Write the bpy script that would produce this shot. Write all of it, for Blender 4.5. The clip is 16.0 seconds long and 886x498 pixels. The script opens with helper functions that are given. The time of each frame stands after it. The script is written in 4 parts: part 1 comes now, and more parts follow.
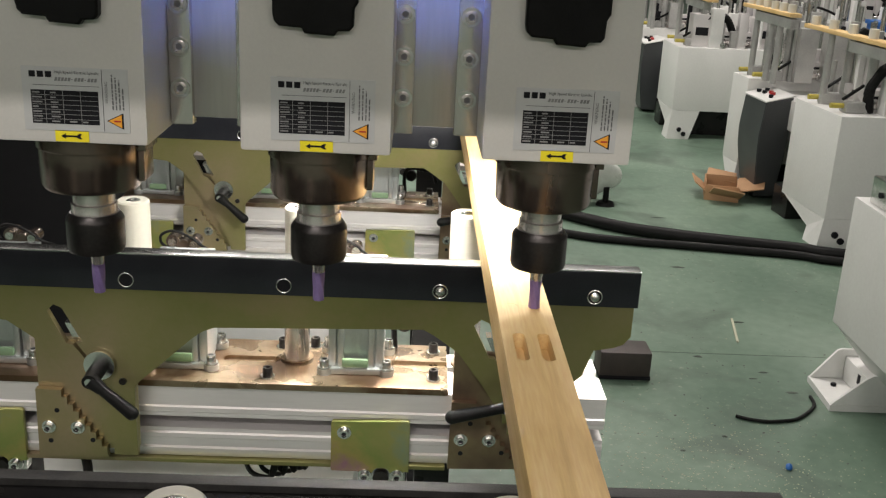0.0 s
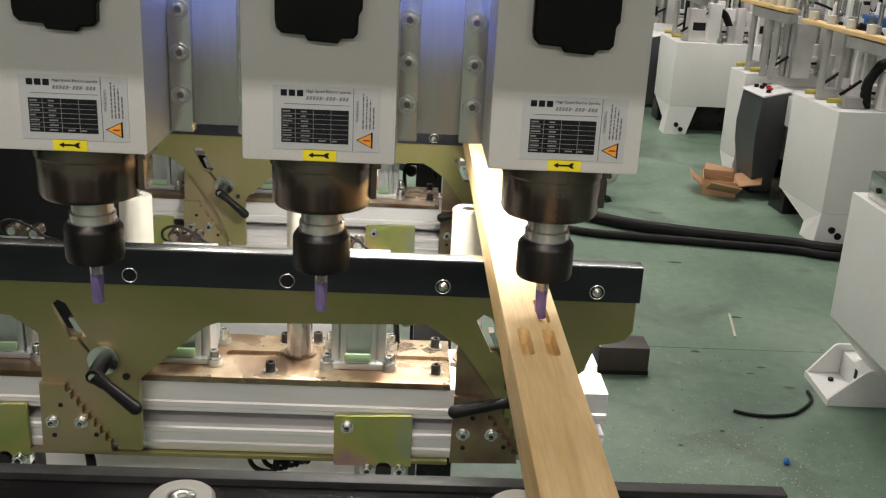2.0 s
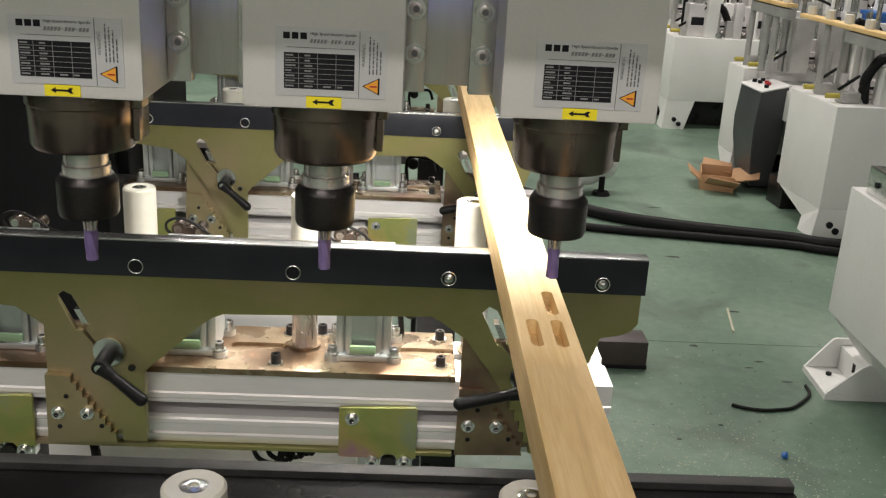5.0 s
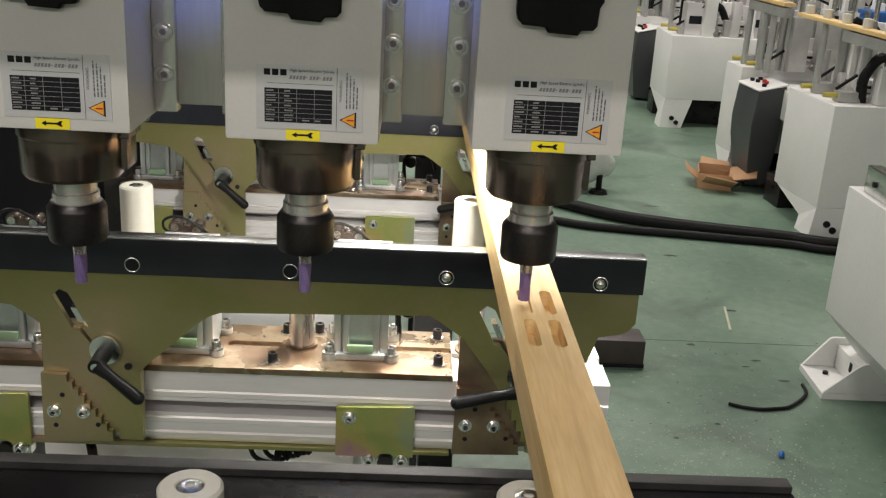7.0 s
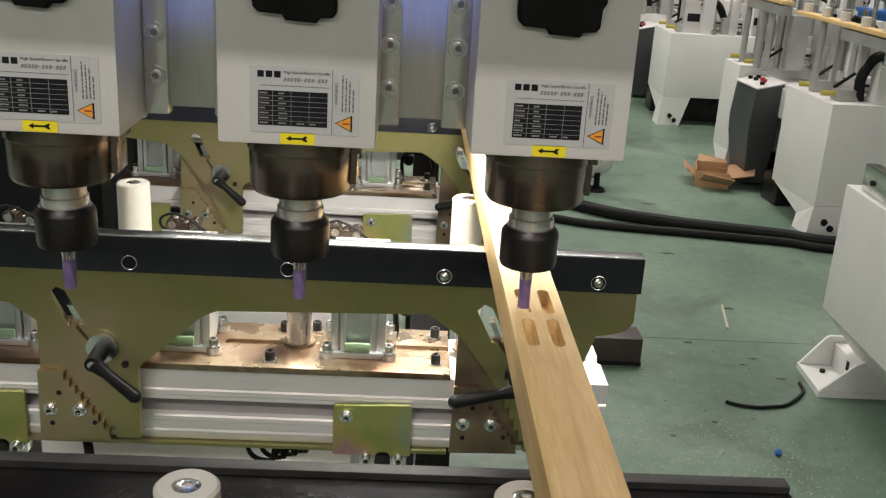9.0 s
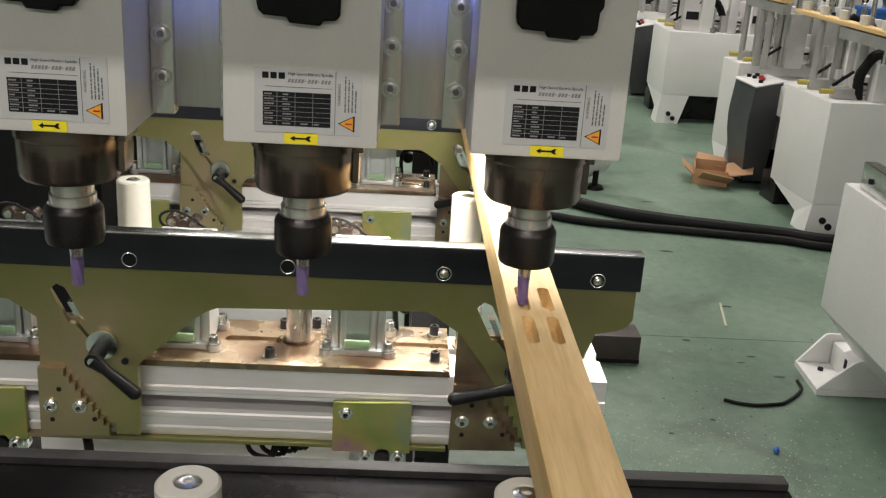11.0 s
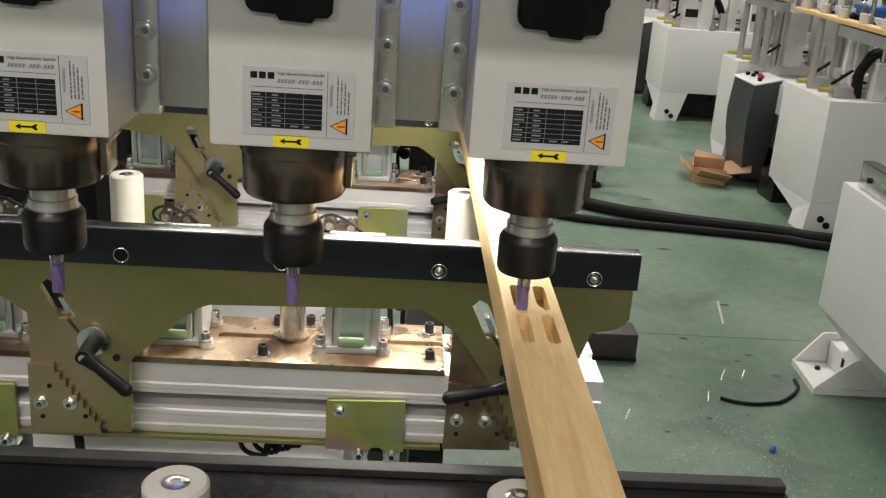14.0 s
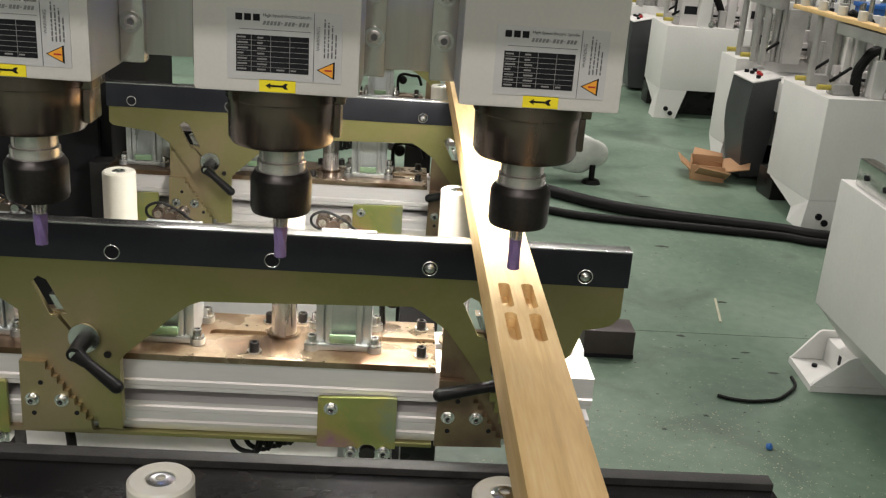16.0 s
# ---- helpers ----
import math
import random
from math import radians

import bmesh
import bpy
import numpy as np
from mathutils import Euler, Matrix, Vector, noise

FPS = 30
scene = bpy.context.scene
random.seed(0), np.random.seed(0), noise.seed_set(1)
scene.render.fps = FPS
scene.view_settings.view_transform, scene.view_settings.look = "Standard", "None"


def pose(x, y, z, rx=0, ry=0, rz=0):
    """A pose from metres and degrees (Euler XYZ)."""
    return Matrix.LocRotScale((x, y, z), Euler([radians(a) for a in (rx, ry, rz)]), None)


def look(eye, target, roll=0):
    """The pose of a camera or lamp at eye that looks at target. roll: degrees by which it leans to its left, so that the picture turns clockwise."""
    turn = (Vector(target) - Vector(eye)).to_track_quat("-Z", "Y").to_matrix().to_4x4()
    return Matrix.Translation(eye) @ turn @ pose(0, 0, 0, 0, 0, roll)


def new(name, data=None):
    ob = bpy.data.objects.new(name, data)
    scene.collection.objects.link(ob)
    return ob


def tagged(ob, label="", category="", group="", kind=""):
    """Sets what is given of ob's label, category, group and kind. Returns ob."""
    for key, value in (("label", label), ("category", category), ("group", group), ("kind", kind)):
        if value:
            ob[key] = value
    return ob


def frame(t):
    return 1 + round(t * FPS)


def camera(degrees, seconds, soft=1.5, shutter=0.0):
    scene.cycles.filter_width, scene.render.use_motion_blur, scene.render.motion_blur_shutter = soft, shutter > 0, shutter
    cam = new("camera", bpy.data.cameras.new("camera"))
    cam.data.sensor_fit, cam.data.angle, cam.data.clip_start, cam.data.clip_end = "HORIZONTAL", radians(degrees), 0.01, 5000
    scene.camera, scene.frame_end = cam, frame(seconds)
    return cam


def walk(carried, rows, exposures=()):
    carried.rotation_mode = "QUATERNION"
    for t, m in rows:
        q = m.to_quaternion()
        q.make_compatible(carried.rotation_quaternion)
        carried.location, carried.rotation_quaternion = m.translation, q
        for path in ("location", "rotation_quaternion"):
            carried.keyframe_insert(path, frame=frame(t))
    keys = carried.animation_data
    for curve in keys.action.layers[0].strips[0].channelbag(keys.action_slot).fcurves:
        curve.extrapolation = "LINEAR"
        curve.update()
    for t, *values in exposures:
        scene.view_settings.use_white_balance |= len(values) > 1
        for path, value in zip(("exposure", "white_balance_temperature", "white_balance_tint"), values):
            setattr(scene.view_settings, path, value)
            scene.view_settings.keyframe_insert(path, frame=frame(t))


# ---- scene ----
cam = camera(47.33, 16.0, soft=1.25)
PATH = [
    (0, (0.2245, -0.7585, 1.2600), (0.2898, 1.1370, 0.6252), 2.83),
    (0.5, (0.2252, -0.7577, 1.2602), (0.2922, 1.1369, 0.6229), 2.87),
    (1, (0.2259, -0.7579, 1.2603), (0.2951, 1.1358, 0.6206), 2.85),
    (1.5, (0.2251, -0.7574, 1.2601), (0.2963, 1.1357, 0.6190), 2.84),
    (2, (0.2194, -0.7609, 1.2608), (0.2918, 1.1313, 0.6171), 2.90),
    (2.5, (0.2161, -0.7616, 1.2605), (0.2894, 1.1301, 0.6153), 2.93),
    (3, (0.2165, -0.7616, 1.2616), (0.2904, 1.1297, 0.6154), 2.95),
    (3.5, (0.2144, -0.7628, 1.2604), (0.2892, 1.1280, 0.6131), 2.95),
    (4, (0.2134, -0.7625, 1.2585), (0.2903, 1.1275, 0.6089), 3.00),
    (6.5, (0.2099, -0.7608, 1.2595), (0.2935, 1.1264, 0.6029), 3.23),
    (7, (0.2115, -0.7601, 1.2590), (0.2970, 1.1269, 0.6019), 3.29),
    (7.5, (0.2108, -0.7603, 1.2588), (0.2976, 1.1262, 0.6004), 3.35),
    (8, (0.2119, -0.7599, 1.2585), (0.2999, 1.1264, 0.5995), 3.38),
    (8.5, (0.2118, -0.7602, 1.2586), (0.3019, 1.1253, 0.5977), 3.45),
    (9, (0.2112, -0.7581, 1.2597), (0.3019, 1.1268, 0.5970), 3.49),
    (11.5, (0.2089, -0.7602, 1.2602), (0.3056, 1.1223, 0.5918), 3.71),
    (12, (0.2052, -0.7609, 1.2605), (0.3029, 1.1211, 0.5909), 3.83),
    (12.5, (0.2047, -0.7592, 1.2594), (0.3025, 1.1229, 0.5898), 3.84),
    (13, (0.2098, -0.7570, 1.2588), (0.3090, 1.1247, 0.5883), 3.90),
    (13.5, (0.2104, -0.7548, 1.2583), (0.3096, 1.1266, 0.5872), 3.91),
    (14, (0.2124, -0.7513, 1.2579), (0.3113, 1.1294, 0.5846), 3.99),
    (14.5, (0.2171, -0.7486, 1.2572), (0.3165, 1.1314, 0.5820), 4.02),
    (15, (0.2180, -0.7489, 1.2571), (0.3177, 1.1306, 0.5807), 4.03),
    (15.5, (0.2171, -0.7506, 1.2581), (0.3172, 1.1282, 0.5798), 4.10),
    (16, (0.2195, -0.7516, 1.2588), (0.3190, 1.1270, 0.5797), 4.08),
]
walk(cam, [(t, look(eye, target, roll)) for t, eye, target, roll in PATH], exposures=[(0.0, 0.07), (16.0, 0.09)])

Z0 = 0.97   # height of the fence line over the floor
D = 0.544   # distance from one clamping station to the next

# ---- world and lamps ----
world = bpy.data.worlds.new("hall_air")
world.use_nodes = True
world.node_tree.nodes["Background"].inputs[0].default_value = (0.95, 0.93, 0.95, 1)
world.node_tree.nodes["Background"].inputs[1].default_value = 0.05
scene.world = world


def area_lamp(name, m, sx, sy, watts, colour, spread=180):
    data = bpy.data.lights.new(name, "AREA")
    data.shape, data.size, data.size_y, data.energy, data.color = "RECTANGLE", sx, sy, watts, colour
    data.spread = radians(spread)
    ob = new(name, data)
    ob.matrix_world = m
    return ob


# fluorescent rows under the hall roof
for lx, ly, w in ((-0.9, -4.2, 205), (-3.5, 3.2, 175), (-2.5, 6.5, 160), (1.6, 4.2, 145), (1.0, 9.0, 120), (6.0, 8.5, 120)):
    area_lamp("hall_tube_light", pose(lx, ly, 4.75), 2.4, 0.12, w, (1.0, 0.922, 0.875))
# added fill from behind the viewpoint, tilted to brighten surfaces that face it
for lx in (-4.0, 0.5, 5.0):
    area_lamp("hall_tube_light", look((lx, -8.0, 4.6), (0.2, -1.0, 1.6)), 2.4, 0.3, 70, (1.0, 0.922, 0.875))
# machine lamps behind the heads, shining down on the work
area_lamp("work_light", look((0.300, 0.030, 1.215), (0.306, 0.150, 1.0)), 0.08, 0.03, 4.6, (1.0, 0.97, 0.91), 155)
area_lamp("work_light_bar", look((0.215, 0.215, 1.30), (0.185, 0.055, 0.872)), 0.10, 0.02, 3.0, (1.0, 0.95, 0.86), 62)


# ---- materials ----
def nodes_of(name):
    m = bpy.data.materials.new(name)
    m.use_nodes = True
    nt = m.node_tree
    return m, nt, nt.nodes["Principled BSDF"]


def mat(name, a, b=None, rough=0.5, metal=0.0, scale=20.0, fine=300.0, bump=0.05, detail=4.0, stretch=(1, 1, 1), rvar=0.12, coat=0.0, spec=0.5, lo=0.35, hi=0.65, fw=0.3):
    """Two-tone surface with a coarse mottling, a fine grain and a little relief."""
    m, nt, p = nodes_of(name)
    b = b or tuple(v * 0.85 for v in a)
    co = nt.nodes.new("ShaderNodeTexCoord")
    mp = nt.nodes.new("ShaderNodeMapping")
    mp.inputs["Scale"].default_value = stretch
    nt.links.new(co.outputs["Object"], mp.inputs[0])
    n1 = nt.nodes.new("ShaderNodeTexNoise")
    n1.inputs["Scale"].default_value, n1.inputs["Detail"].default_value = scale, detail
    n2 = nt.nodes.new("ShaderNodeTexNoise")
    n2.inputs["Scale"].default_value, n2.inputs["Detail"].default_value = fine, 3.0
    for n in (n1, n2):
        nt.links.new(mp.outputs[0], n.inputs["Vector"])
    mix = nt.nodes.new("ShaderNodeMath")
    mix.operation = "MULTIPLY_ADD"
    mix.inputs[1].default_value = fw
    nt.links.new(n2.outputs["Fac"], mix.inputs[0])
    sub = nt.nodes.new("ShaderNodeMath")
    sub.operation = "MULTIPLY"
    sub.inputs[1].default_value = 1.0 - fw
    nt.links.new(n1.outputs["Fac"], sub.inputs[0])
    nt.links.new(sub.outputs[0], mix.inputs[2])
    ramp = nt.nodes.new("ShaderNodeValToRGB")
    ramp.color_ramp.elements[0].position, ramp.color_ramp.elements[1].position = lo, hi
    ramp.color_ramp.elements[0].color, ramp.color_ramp.elements[1].color = (*a, 1), (*b, 1)
    nt.links.new(mix.outputs[0], ramp.inputs[0])
    nt.links.new(ramp.outputs[0], p.inputs["Base Color"])
    rr = nt.nodes.new("ShaderNodeMapRange")
    rr.inputs["To Min"].default_value, rr.inputs["To Max"].default_value = max(0.03, rough - rvar), min(1, rough + rvar)
    nt.links.new(n1.outputs["Fac"], rr.inputs["Value"])
    nt.links.new(rr.outputs[0], p.inputs["Roughness"])
    bp = nt.nodes.new("ShaderNodeBump")
    bp.inputs["Strength"].default_value, bp.inputs["Distance"].default_value = bump, 0.002
    nt.links.new(n2.outputs["Fac"], bp.inputs["Height"])
    nt.links.new(bp.outputs[0], p.inputs["Normal"])
    p.inputs["Metallic"].default_value = metal
    p.inputs["Coat Weight"].default_value = coat
    p.inputs["Specular IOR Level"].default_value = spec
    return m


def zinc_mat(name, stops, metal=0.75, rough=0.38, scale=7.0):
    """Yellow-passivated zinc: slow iridescent drifts of olive, gold and rose."""
    m = mat(name, stops[0], stops[-1], rough, metal, scale, 220.0, 0.05, fw=0.07)
    nt = m.node_tree
    ramp = next(n for n in nt.nodes if n.bl_idname == "ShaderNodeValToRGB")
    cr = ramp.color_ramp
    while len(cr.elements) < len(stops):
        cr.elements.new(0.5)
    for i, c in enumerate(stops):
        cr.elements[i].position = 0.32 + 0.36 * i / (len(stops) - 1)
        cr.elements[i].color = (*c, 1)
    return m


def wood_mat():
    m, nt, p = nodes_of("pine_wood")
    co = nt.nodes.new("ShaderNodeTexCoord")
    mp = nt.nodes.new("ShaderNodeMapping")
    mp.inputs["Scale"].default_value = (1.0, 0.07, 1.0)
    nt.links.new(co.outputs["Object"], mp.inputs[0])
    n1 = nt.nodes.new("ShaderNodeTexNoise")
    n1.inputs["Scale"].default_value, n1.inputs["Detail"].default_value, n1.inputs["Distortion"].default_value = 70.0, 5.0, 0.6
    n2 = nt.nodes.new("ShaderNodeTexNoise")
    n2.inputs["Scale"].default_value, n2.inputs["Detail"].default_value = 600.0, 2.0
    n3 = nt.nodes.new("ShaderNodeTexNoise")
    n3.inputs["Scale"].default_value = 9.0
    nt.links.new(mp.outputs[0], n1.inputs["Vector"])
    nt.links.new(mp.outputs[0], n2.inputs["Vector"])
    nt.links.new(co.outputs["Object"], n3.inputs["Vector"])
    ramp = nt.nodes.new("ShaderNodeValToRGB")
    cr = ramp.color_ramp
    cr.elements[0].position, cr.elements[0].color = 0.33, (0.53, 0.34, 0.14, 1)
    cr.elements[1].position, cr.elements[1].color = 0.66, (0.76, 0.555, 0.275, 1)
    e = cr.elements.new(0.46)
    e.color = (0.66, 0.45, 0.190, 1)
    add = nt.nodes.new("ShaderNodeMix")
    add.data_type, add.blend_type = "FLOAT", "MIX"
    add.inputs["Factor"].default_value = 0.3
    nt.links.new(n1.outputs["Fac"], add.inputs[2])
    nt.links.new(n3.outputs["Fac"], add.inputs[3])
    nt.links.new(add.outputs[0], ramp.inputs[0])
    fine = nt.nodes.new("ShaderNodeMix")
    fine.data_type, fine.blend_type = "RGBA", "OVERLAY"
    fine.inputs["Factor"].default_value = 0.22
    nt.links.new(ramp.outputs[0], fine.inputs[6])
    nt.links.new(n2.outputs["Fac"], fine.inputs[7])
    nt.links.new(fine.outputs[2], p.inputs["Base Color"])
    p.inputs["Roughness"].default_value = 0.62
    bp = nt.nodes.new("ShaderNodeBump")
    bp.inputs["Strength"].default_value, bp.inputs["Distance"].default_value = 0.12, 0.001
    nt.links.new(n2.outputs["Fac"], bp.inputs["Height"])
    nt.links.new(bp.outputs[0], p.inputs["Normal"])
    return m


def floor_mat():
    """Green floor paint: worn, scuffed and dusted with pale chips."""
    m = mat("green_floor_paint", (0.085, 0.140, 0.100), (0.165, 0.235, 0.175), 0.40, 0.0, 2.0, 26.0, 0.05, 10.0)
    nt = m.node_tree
    p = nt.nodes["Principled BSDF"]
    ramp = next(n for n in nt.nodes if n.bl_idname == "ShaderNodeValToRGB")
    co = next(n for n in nt.nodes if n.bl_idname == "ShaderNodeTexCoord")
    dust = nt.nodes.new("ShaderNodeTexNoise")
    dust.inputs["Scale"].default_value, dust.inputs["Detail"].default_value = 55.0, 3.0
    patch = nt.nodes.new("ShaderNodeTexNoise")
    patch.inputs["Scale"].default_value, patch.inputs["Detail"].default_value = 1.6, 3.0
    stain = nt.nodes.new("ShaderNodeTexNoise")
    stain.inputs["Scale"].default_value, stain.inputs["Detail"].default_value, stain.inputs["Distortion"].default_value = 3.1, 9.0, 1.0
    for n in (dust, patch, stain):
        nt.links.new(co.outputs["Object"], n.inputs["Vector"])
    def step(src, a, b):
        r = nt.nodes.new("ShaderNodeMapRange")
        r.inputs["From Min"].default_value, r.inputs["From Max"].default_value = a, b
        nt.links.new(src, r.inputs["Value"])
        return r.outputs[0]
    mul = nt.nodes.new("ShaderNodeMath")
    mul.operation = "MULTIPLY"
    nt.links.new(step(dust.outputs["Fac"], 0.62, 0.72), mul.inputs[0])
    nt.links.new(step(patch.outputs["Fac"], 0.42, 0.62), mul.inputs[1])
    half = nt.nodes.new("ShaderNodeMath")
    half.operation = "MULTIPLY"
    half.inputs[1].default_value = 0.55
    nt.links.new(mul.outputs[0], half.inputs[0])
    m1 = nt.nodes.new("ShaderNodeMix")
    m1.data_type = "RGBA"
    nt.links.new(half.outputs[0], m1.inputs["Factor"])
    nt.links.new(ramp.outputs[0], m1.inputs[6])
    m1.inputs[7].default_value = (0.42, 0.42, 0.33, 1)
    dim = nt.nodes.new("ShaderNodeMath")
    dim.operation = "MULTIPLY"
    dim.inputs[1].default_value = 0.8
    nt.links.new(step(stain.outputs["Fac"], 0.53, 0.72), dim.inputs[0])
    m2 = nt.nodes.new("ShaderNodeMix")
    m2.data_type = "RGBA"
    nt.links.new(dim.outputs[0], m2.inputs["Factor"])
    nt.links.new(m1.outputs[2], m2.inputs[6])
    m2.inputs[7].default_value = (0.050, 0.072, 0.055, 1)
    nt.links.new(m2.outputs[2], p.inputs["Base Color"])
    return m


FLOOR = floor_mat()
WOOD = wood_mat()
PLASTER = mat("hall_wall_paint", (0.55, 0.56, 0.54), (0.48, 0.49, 0.48), 0.8, scale=1.5, fine=60)
CAST = mat("grey_cast_paint", (0.60, 0.585, 0.55), (0.54, 0.53, 0.50), 0.45, scale=14, fine=500, bump=0.04)
WHITE = mat("white_sheet_paint", (0.74, 0.74, 0.72), (0.66, 0.66, 0.64), 0.42, scale=3, fine=90, bump=0.03)
BLACKPLASTIC = mat("black_plastic", (0.006, 0.006, 0.006), (0.011, 0.011, 0.011), 0.40, scale=30, fine=700, bump=0.06, spec=0.10)
BLACKRAIL = mat("black_anodised", (0.010, 0.011, 0.016), (0.018, 0.019, 0.026), 0.33, 0.2, scale=25, fine=500, bump=0.03)
BLACKPAINT = mat("black_paint", (0.008, 0.008, 0.009), (0.020, 0.019, 0.018), 0.30, spec=0.25, scale=12, fine=260, bump=0.06)
RAILPAINT = mat("black_rail_enamel", (0.006, 0.006, 0.007), (0.013, 0.012, 0.011), 0.26, spec=0.06, scale=12, fine=260, bump=0.06)
LIPPAINT = mat("worn_black_enamel", (0.014, 0.014, 0.014), (0.034, 0.033, 0.031), 0.50, scale=60, fine=700, bump=0.10, spec=0.2)
DARKSTEEL = mat("dark_steel", (0.135, 0.104, 0.088), (0.20, 0.158, 0.135), 0.26, 0.9, scale=30, fine=400, bump=0.03, stretch=(1, 1, 0.15))
STEEL = mat("ground_steel", (0.66, 0.62, 0.60), (0.52, 0.485, 0.465), 0.26, 0.75, scale=25, fine=500, bump=0.03, stretch=(1, 1, 0.1))
BRIGHT = mat("bright_zinc", (0.68, 0.68, 0.66), (0.55, 0.55, 0.53), 0.22, 1.0, scale=60, fine=800, bump=0.03)
BRUSHED = mat("brushed_aluminium", (0.58, 0.545, 0.51), (0.46, 0.43, 0.40), 0.32, 0.6, scale=10, fine=350, bump=0.05, stretch=(1, 1, 0.08))
PROFILE = mat("aluminium_extrusion", (0.69, 0.665, 0.66), (0.60, 0.58, 0.575), 0.40, 0.45, scale=8, fine=400, bump=0.04, stretch=(0.1, 1, 1))
CASTALU = mat("cast_aluminium", (0.52, 0.54, 0.54), (0.43, 0.45, 0.45), 0.36, 0.85, scale=40, fine=600, bump=0.06)
NUTBLACK = mat("blackened_steel", (0.022, 0.020, 0.020), (0.045, 0.04, 0.038), 0.36, 0.7, scale=30, fine=500, bump=0.03)
# glow of the added blue bars that tint the slide plates
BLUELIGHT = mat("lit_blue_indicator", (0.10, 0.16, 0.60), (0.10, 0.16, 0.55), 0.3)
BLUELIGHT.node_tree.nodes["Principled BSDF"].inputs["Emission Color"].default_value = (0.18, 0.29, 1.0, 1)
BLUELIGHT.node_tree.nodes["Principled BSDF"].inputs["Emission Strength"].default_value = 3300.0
VIOLET = mat("violet_coated_carbide", (0.19, 0.13, 0.32), (0.27, 0.20, 0.41), 0.40, 0.5, scale=80, fine=900)
ZINC = zinc_mat("yellow_zinc", ((0.26, 0.13, 0.11), (0.29, 0.23, 0.12), (0.235, 0.225, 0.085), (0.27, 0.24, 0.115), (0.33, 0.26, 0.16)), scale=4.5)
ZINCBROWN = zinc_mat("brown_zinc", ((0.115, 0.070, 0.040), (0.17, 0.112, 0.070), (0.27, 0.21, 0.145), (0.16, 0.10, 0.060), (0.12, 0.072, 0.042)), metal=0.85, rough=0.28, scale=16)
# shaded copy of the yellow zinc: the right leg's shade is in its colour
ZINCSHADED = zinc_mat("dark_bronze_zinc", ((0.12, 0.085, 0.06), (0.17, 0.12, 0.08), (0.22, 0.17, 0.10), (0.15, 0.10, 0.07)), scale=20)
ZINCRAINBOW = zinc_mat("rainbow_zinc", ((0.40, 0.20, 0.28), (0.42, 0.34, 0.12), (0.28, 0.32, 0.10), (0.34, 0.33, 0.12), (0.26, 0.32, 0.22)), scale=14)
NYLON = mat("white_nylon", (0.66, 0.64, 0.56), (0.60, 0.58, 0.50), 0.45, scale=20, fine=200)
RUBBER = mat("black_rubber", (0.007, 0.007, 0.007), (0.012, 0.012, 0.012), 0.5, spec=0.15, scale=20, fine=200)
CARDBOARD = mat("cardboard", (0.42, 0.25, 0.13), (0.36, 0.21, 0.11), 0.8, scale=8, fine=120)
YELLOW = mat("yellow_sticker", (0.85, 0.72, 0.02), (0.80, 0.66, 0.02), 0.4, scale=30)
LABEL = mat("silver_label", (0.56, 0.56, 0.56), (0.52, 0.52, 0.52), 0.38, 0.3, scale=40)
INK = mat("black_ink", (0.008, 0.008, 0.010), (0.014, 0.014, 0.017), 0.5, spec=0.15)
GREYINK = mat("grey_ink", (0.14, 0.14, 0.145), (0.10, 0.10, 0.105), 0.5)
PALEINK = mat("pale_ink", (0.24, 0.24, 0.24), (0.18, 0.18, 0.18), 0.5)
ORANGE = mat("orange_ink", (0.80, 0.36, 0.03), (0.75, 0.32, 0.03), 0.45)
REDINK = mat("red_plastic", (0.45, 0.02, 0.02), (0.35, 0.02, 0.02), 0.35)
GREEN = mat("green_plastic", (0.13, 0.22, 0.14), (0.20, 0.29, 0.17), 0.3, scale=30)
BLUE = mat("blue_plastic", (0.02, 0.13, 0.42), (0.02, 0.10, 0.34), 0.4)
CHARCOAL = mat("charcoal_paint", (0.058, 0.061, 0.065), (0.042, 0.044, 0.047), 0.35, scale=4, fine=120)
BROWNBLACK = mat("brown_black_paint", (0.05, 0.036, 0.032), (0.035, 0.026, 0.024), 0.5, scale=14)
YELLOWPLASTIC = mat("yellow_plastic", (0.50, 0.42, 0.08), (0.42, 0.35, 0.07), 0.4)
GREYPAINT = mat("light_grey_paint", (0.42, 0.42, 0.40), (0.30, 0.30, 0.29), 0.4, 0.25, scale=8, fine=150)
NEARBLACK = mat("dark_cabinet_paint", (0.007, 0.007, 0.008), (0.010, 0.010, 0.011), 0.6, scale=5, fine=90, spec=0.12)
JOINT = mat("worn_joint", (0.030, 0.040, 0.030), (0.065, 0.085, 0.065), 0.6, scale=14)
SCRAP = mat("pale_scrap", (0.48, 0.48, 0.36), (0.36, 0.36, 0.26), 0.7)
BAG = mat("cloudy_plastic", (0.62, 0.64, 0.60), (0.5, 0.52, 0.49), 0.3, scale=12, fine=60, bump=0.5)


# ---- mesh helpers ----
def box(bm, x0, x1, y0, y1, z0, z1, bevel=0.0, seg=2):
    vs = [bm.verts.new(c) for c in ((x0, y0, z0), (x1, y0, z0), (x1, y1, z0), (x0, y1, z0), (x0, y0, z1), (x1, y0, z1), (x1, y1, z1), (x0, y1, z1))]
    fs = [bm.faces.new([vs[i] for i in f]) for f in ((3, 2, 1, 0), (4, 5, 6, 7), (0, 1, 5, 4), (1, 2, 6, 5), (2, 3, 7, 6), (3, 0, 4, 7))]
    if bevel:
        bmesh.ops.bevel(bm, geom=list({e for f in fs for e in f.edges}), offset=bevel, segments=seg, profile=0.6, affect="EDGES")
    return bm


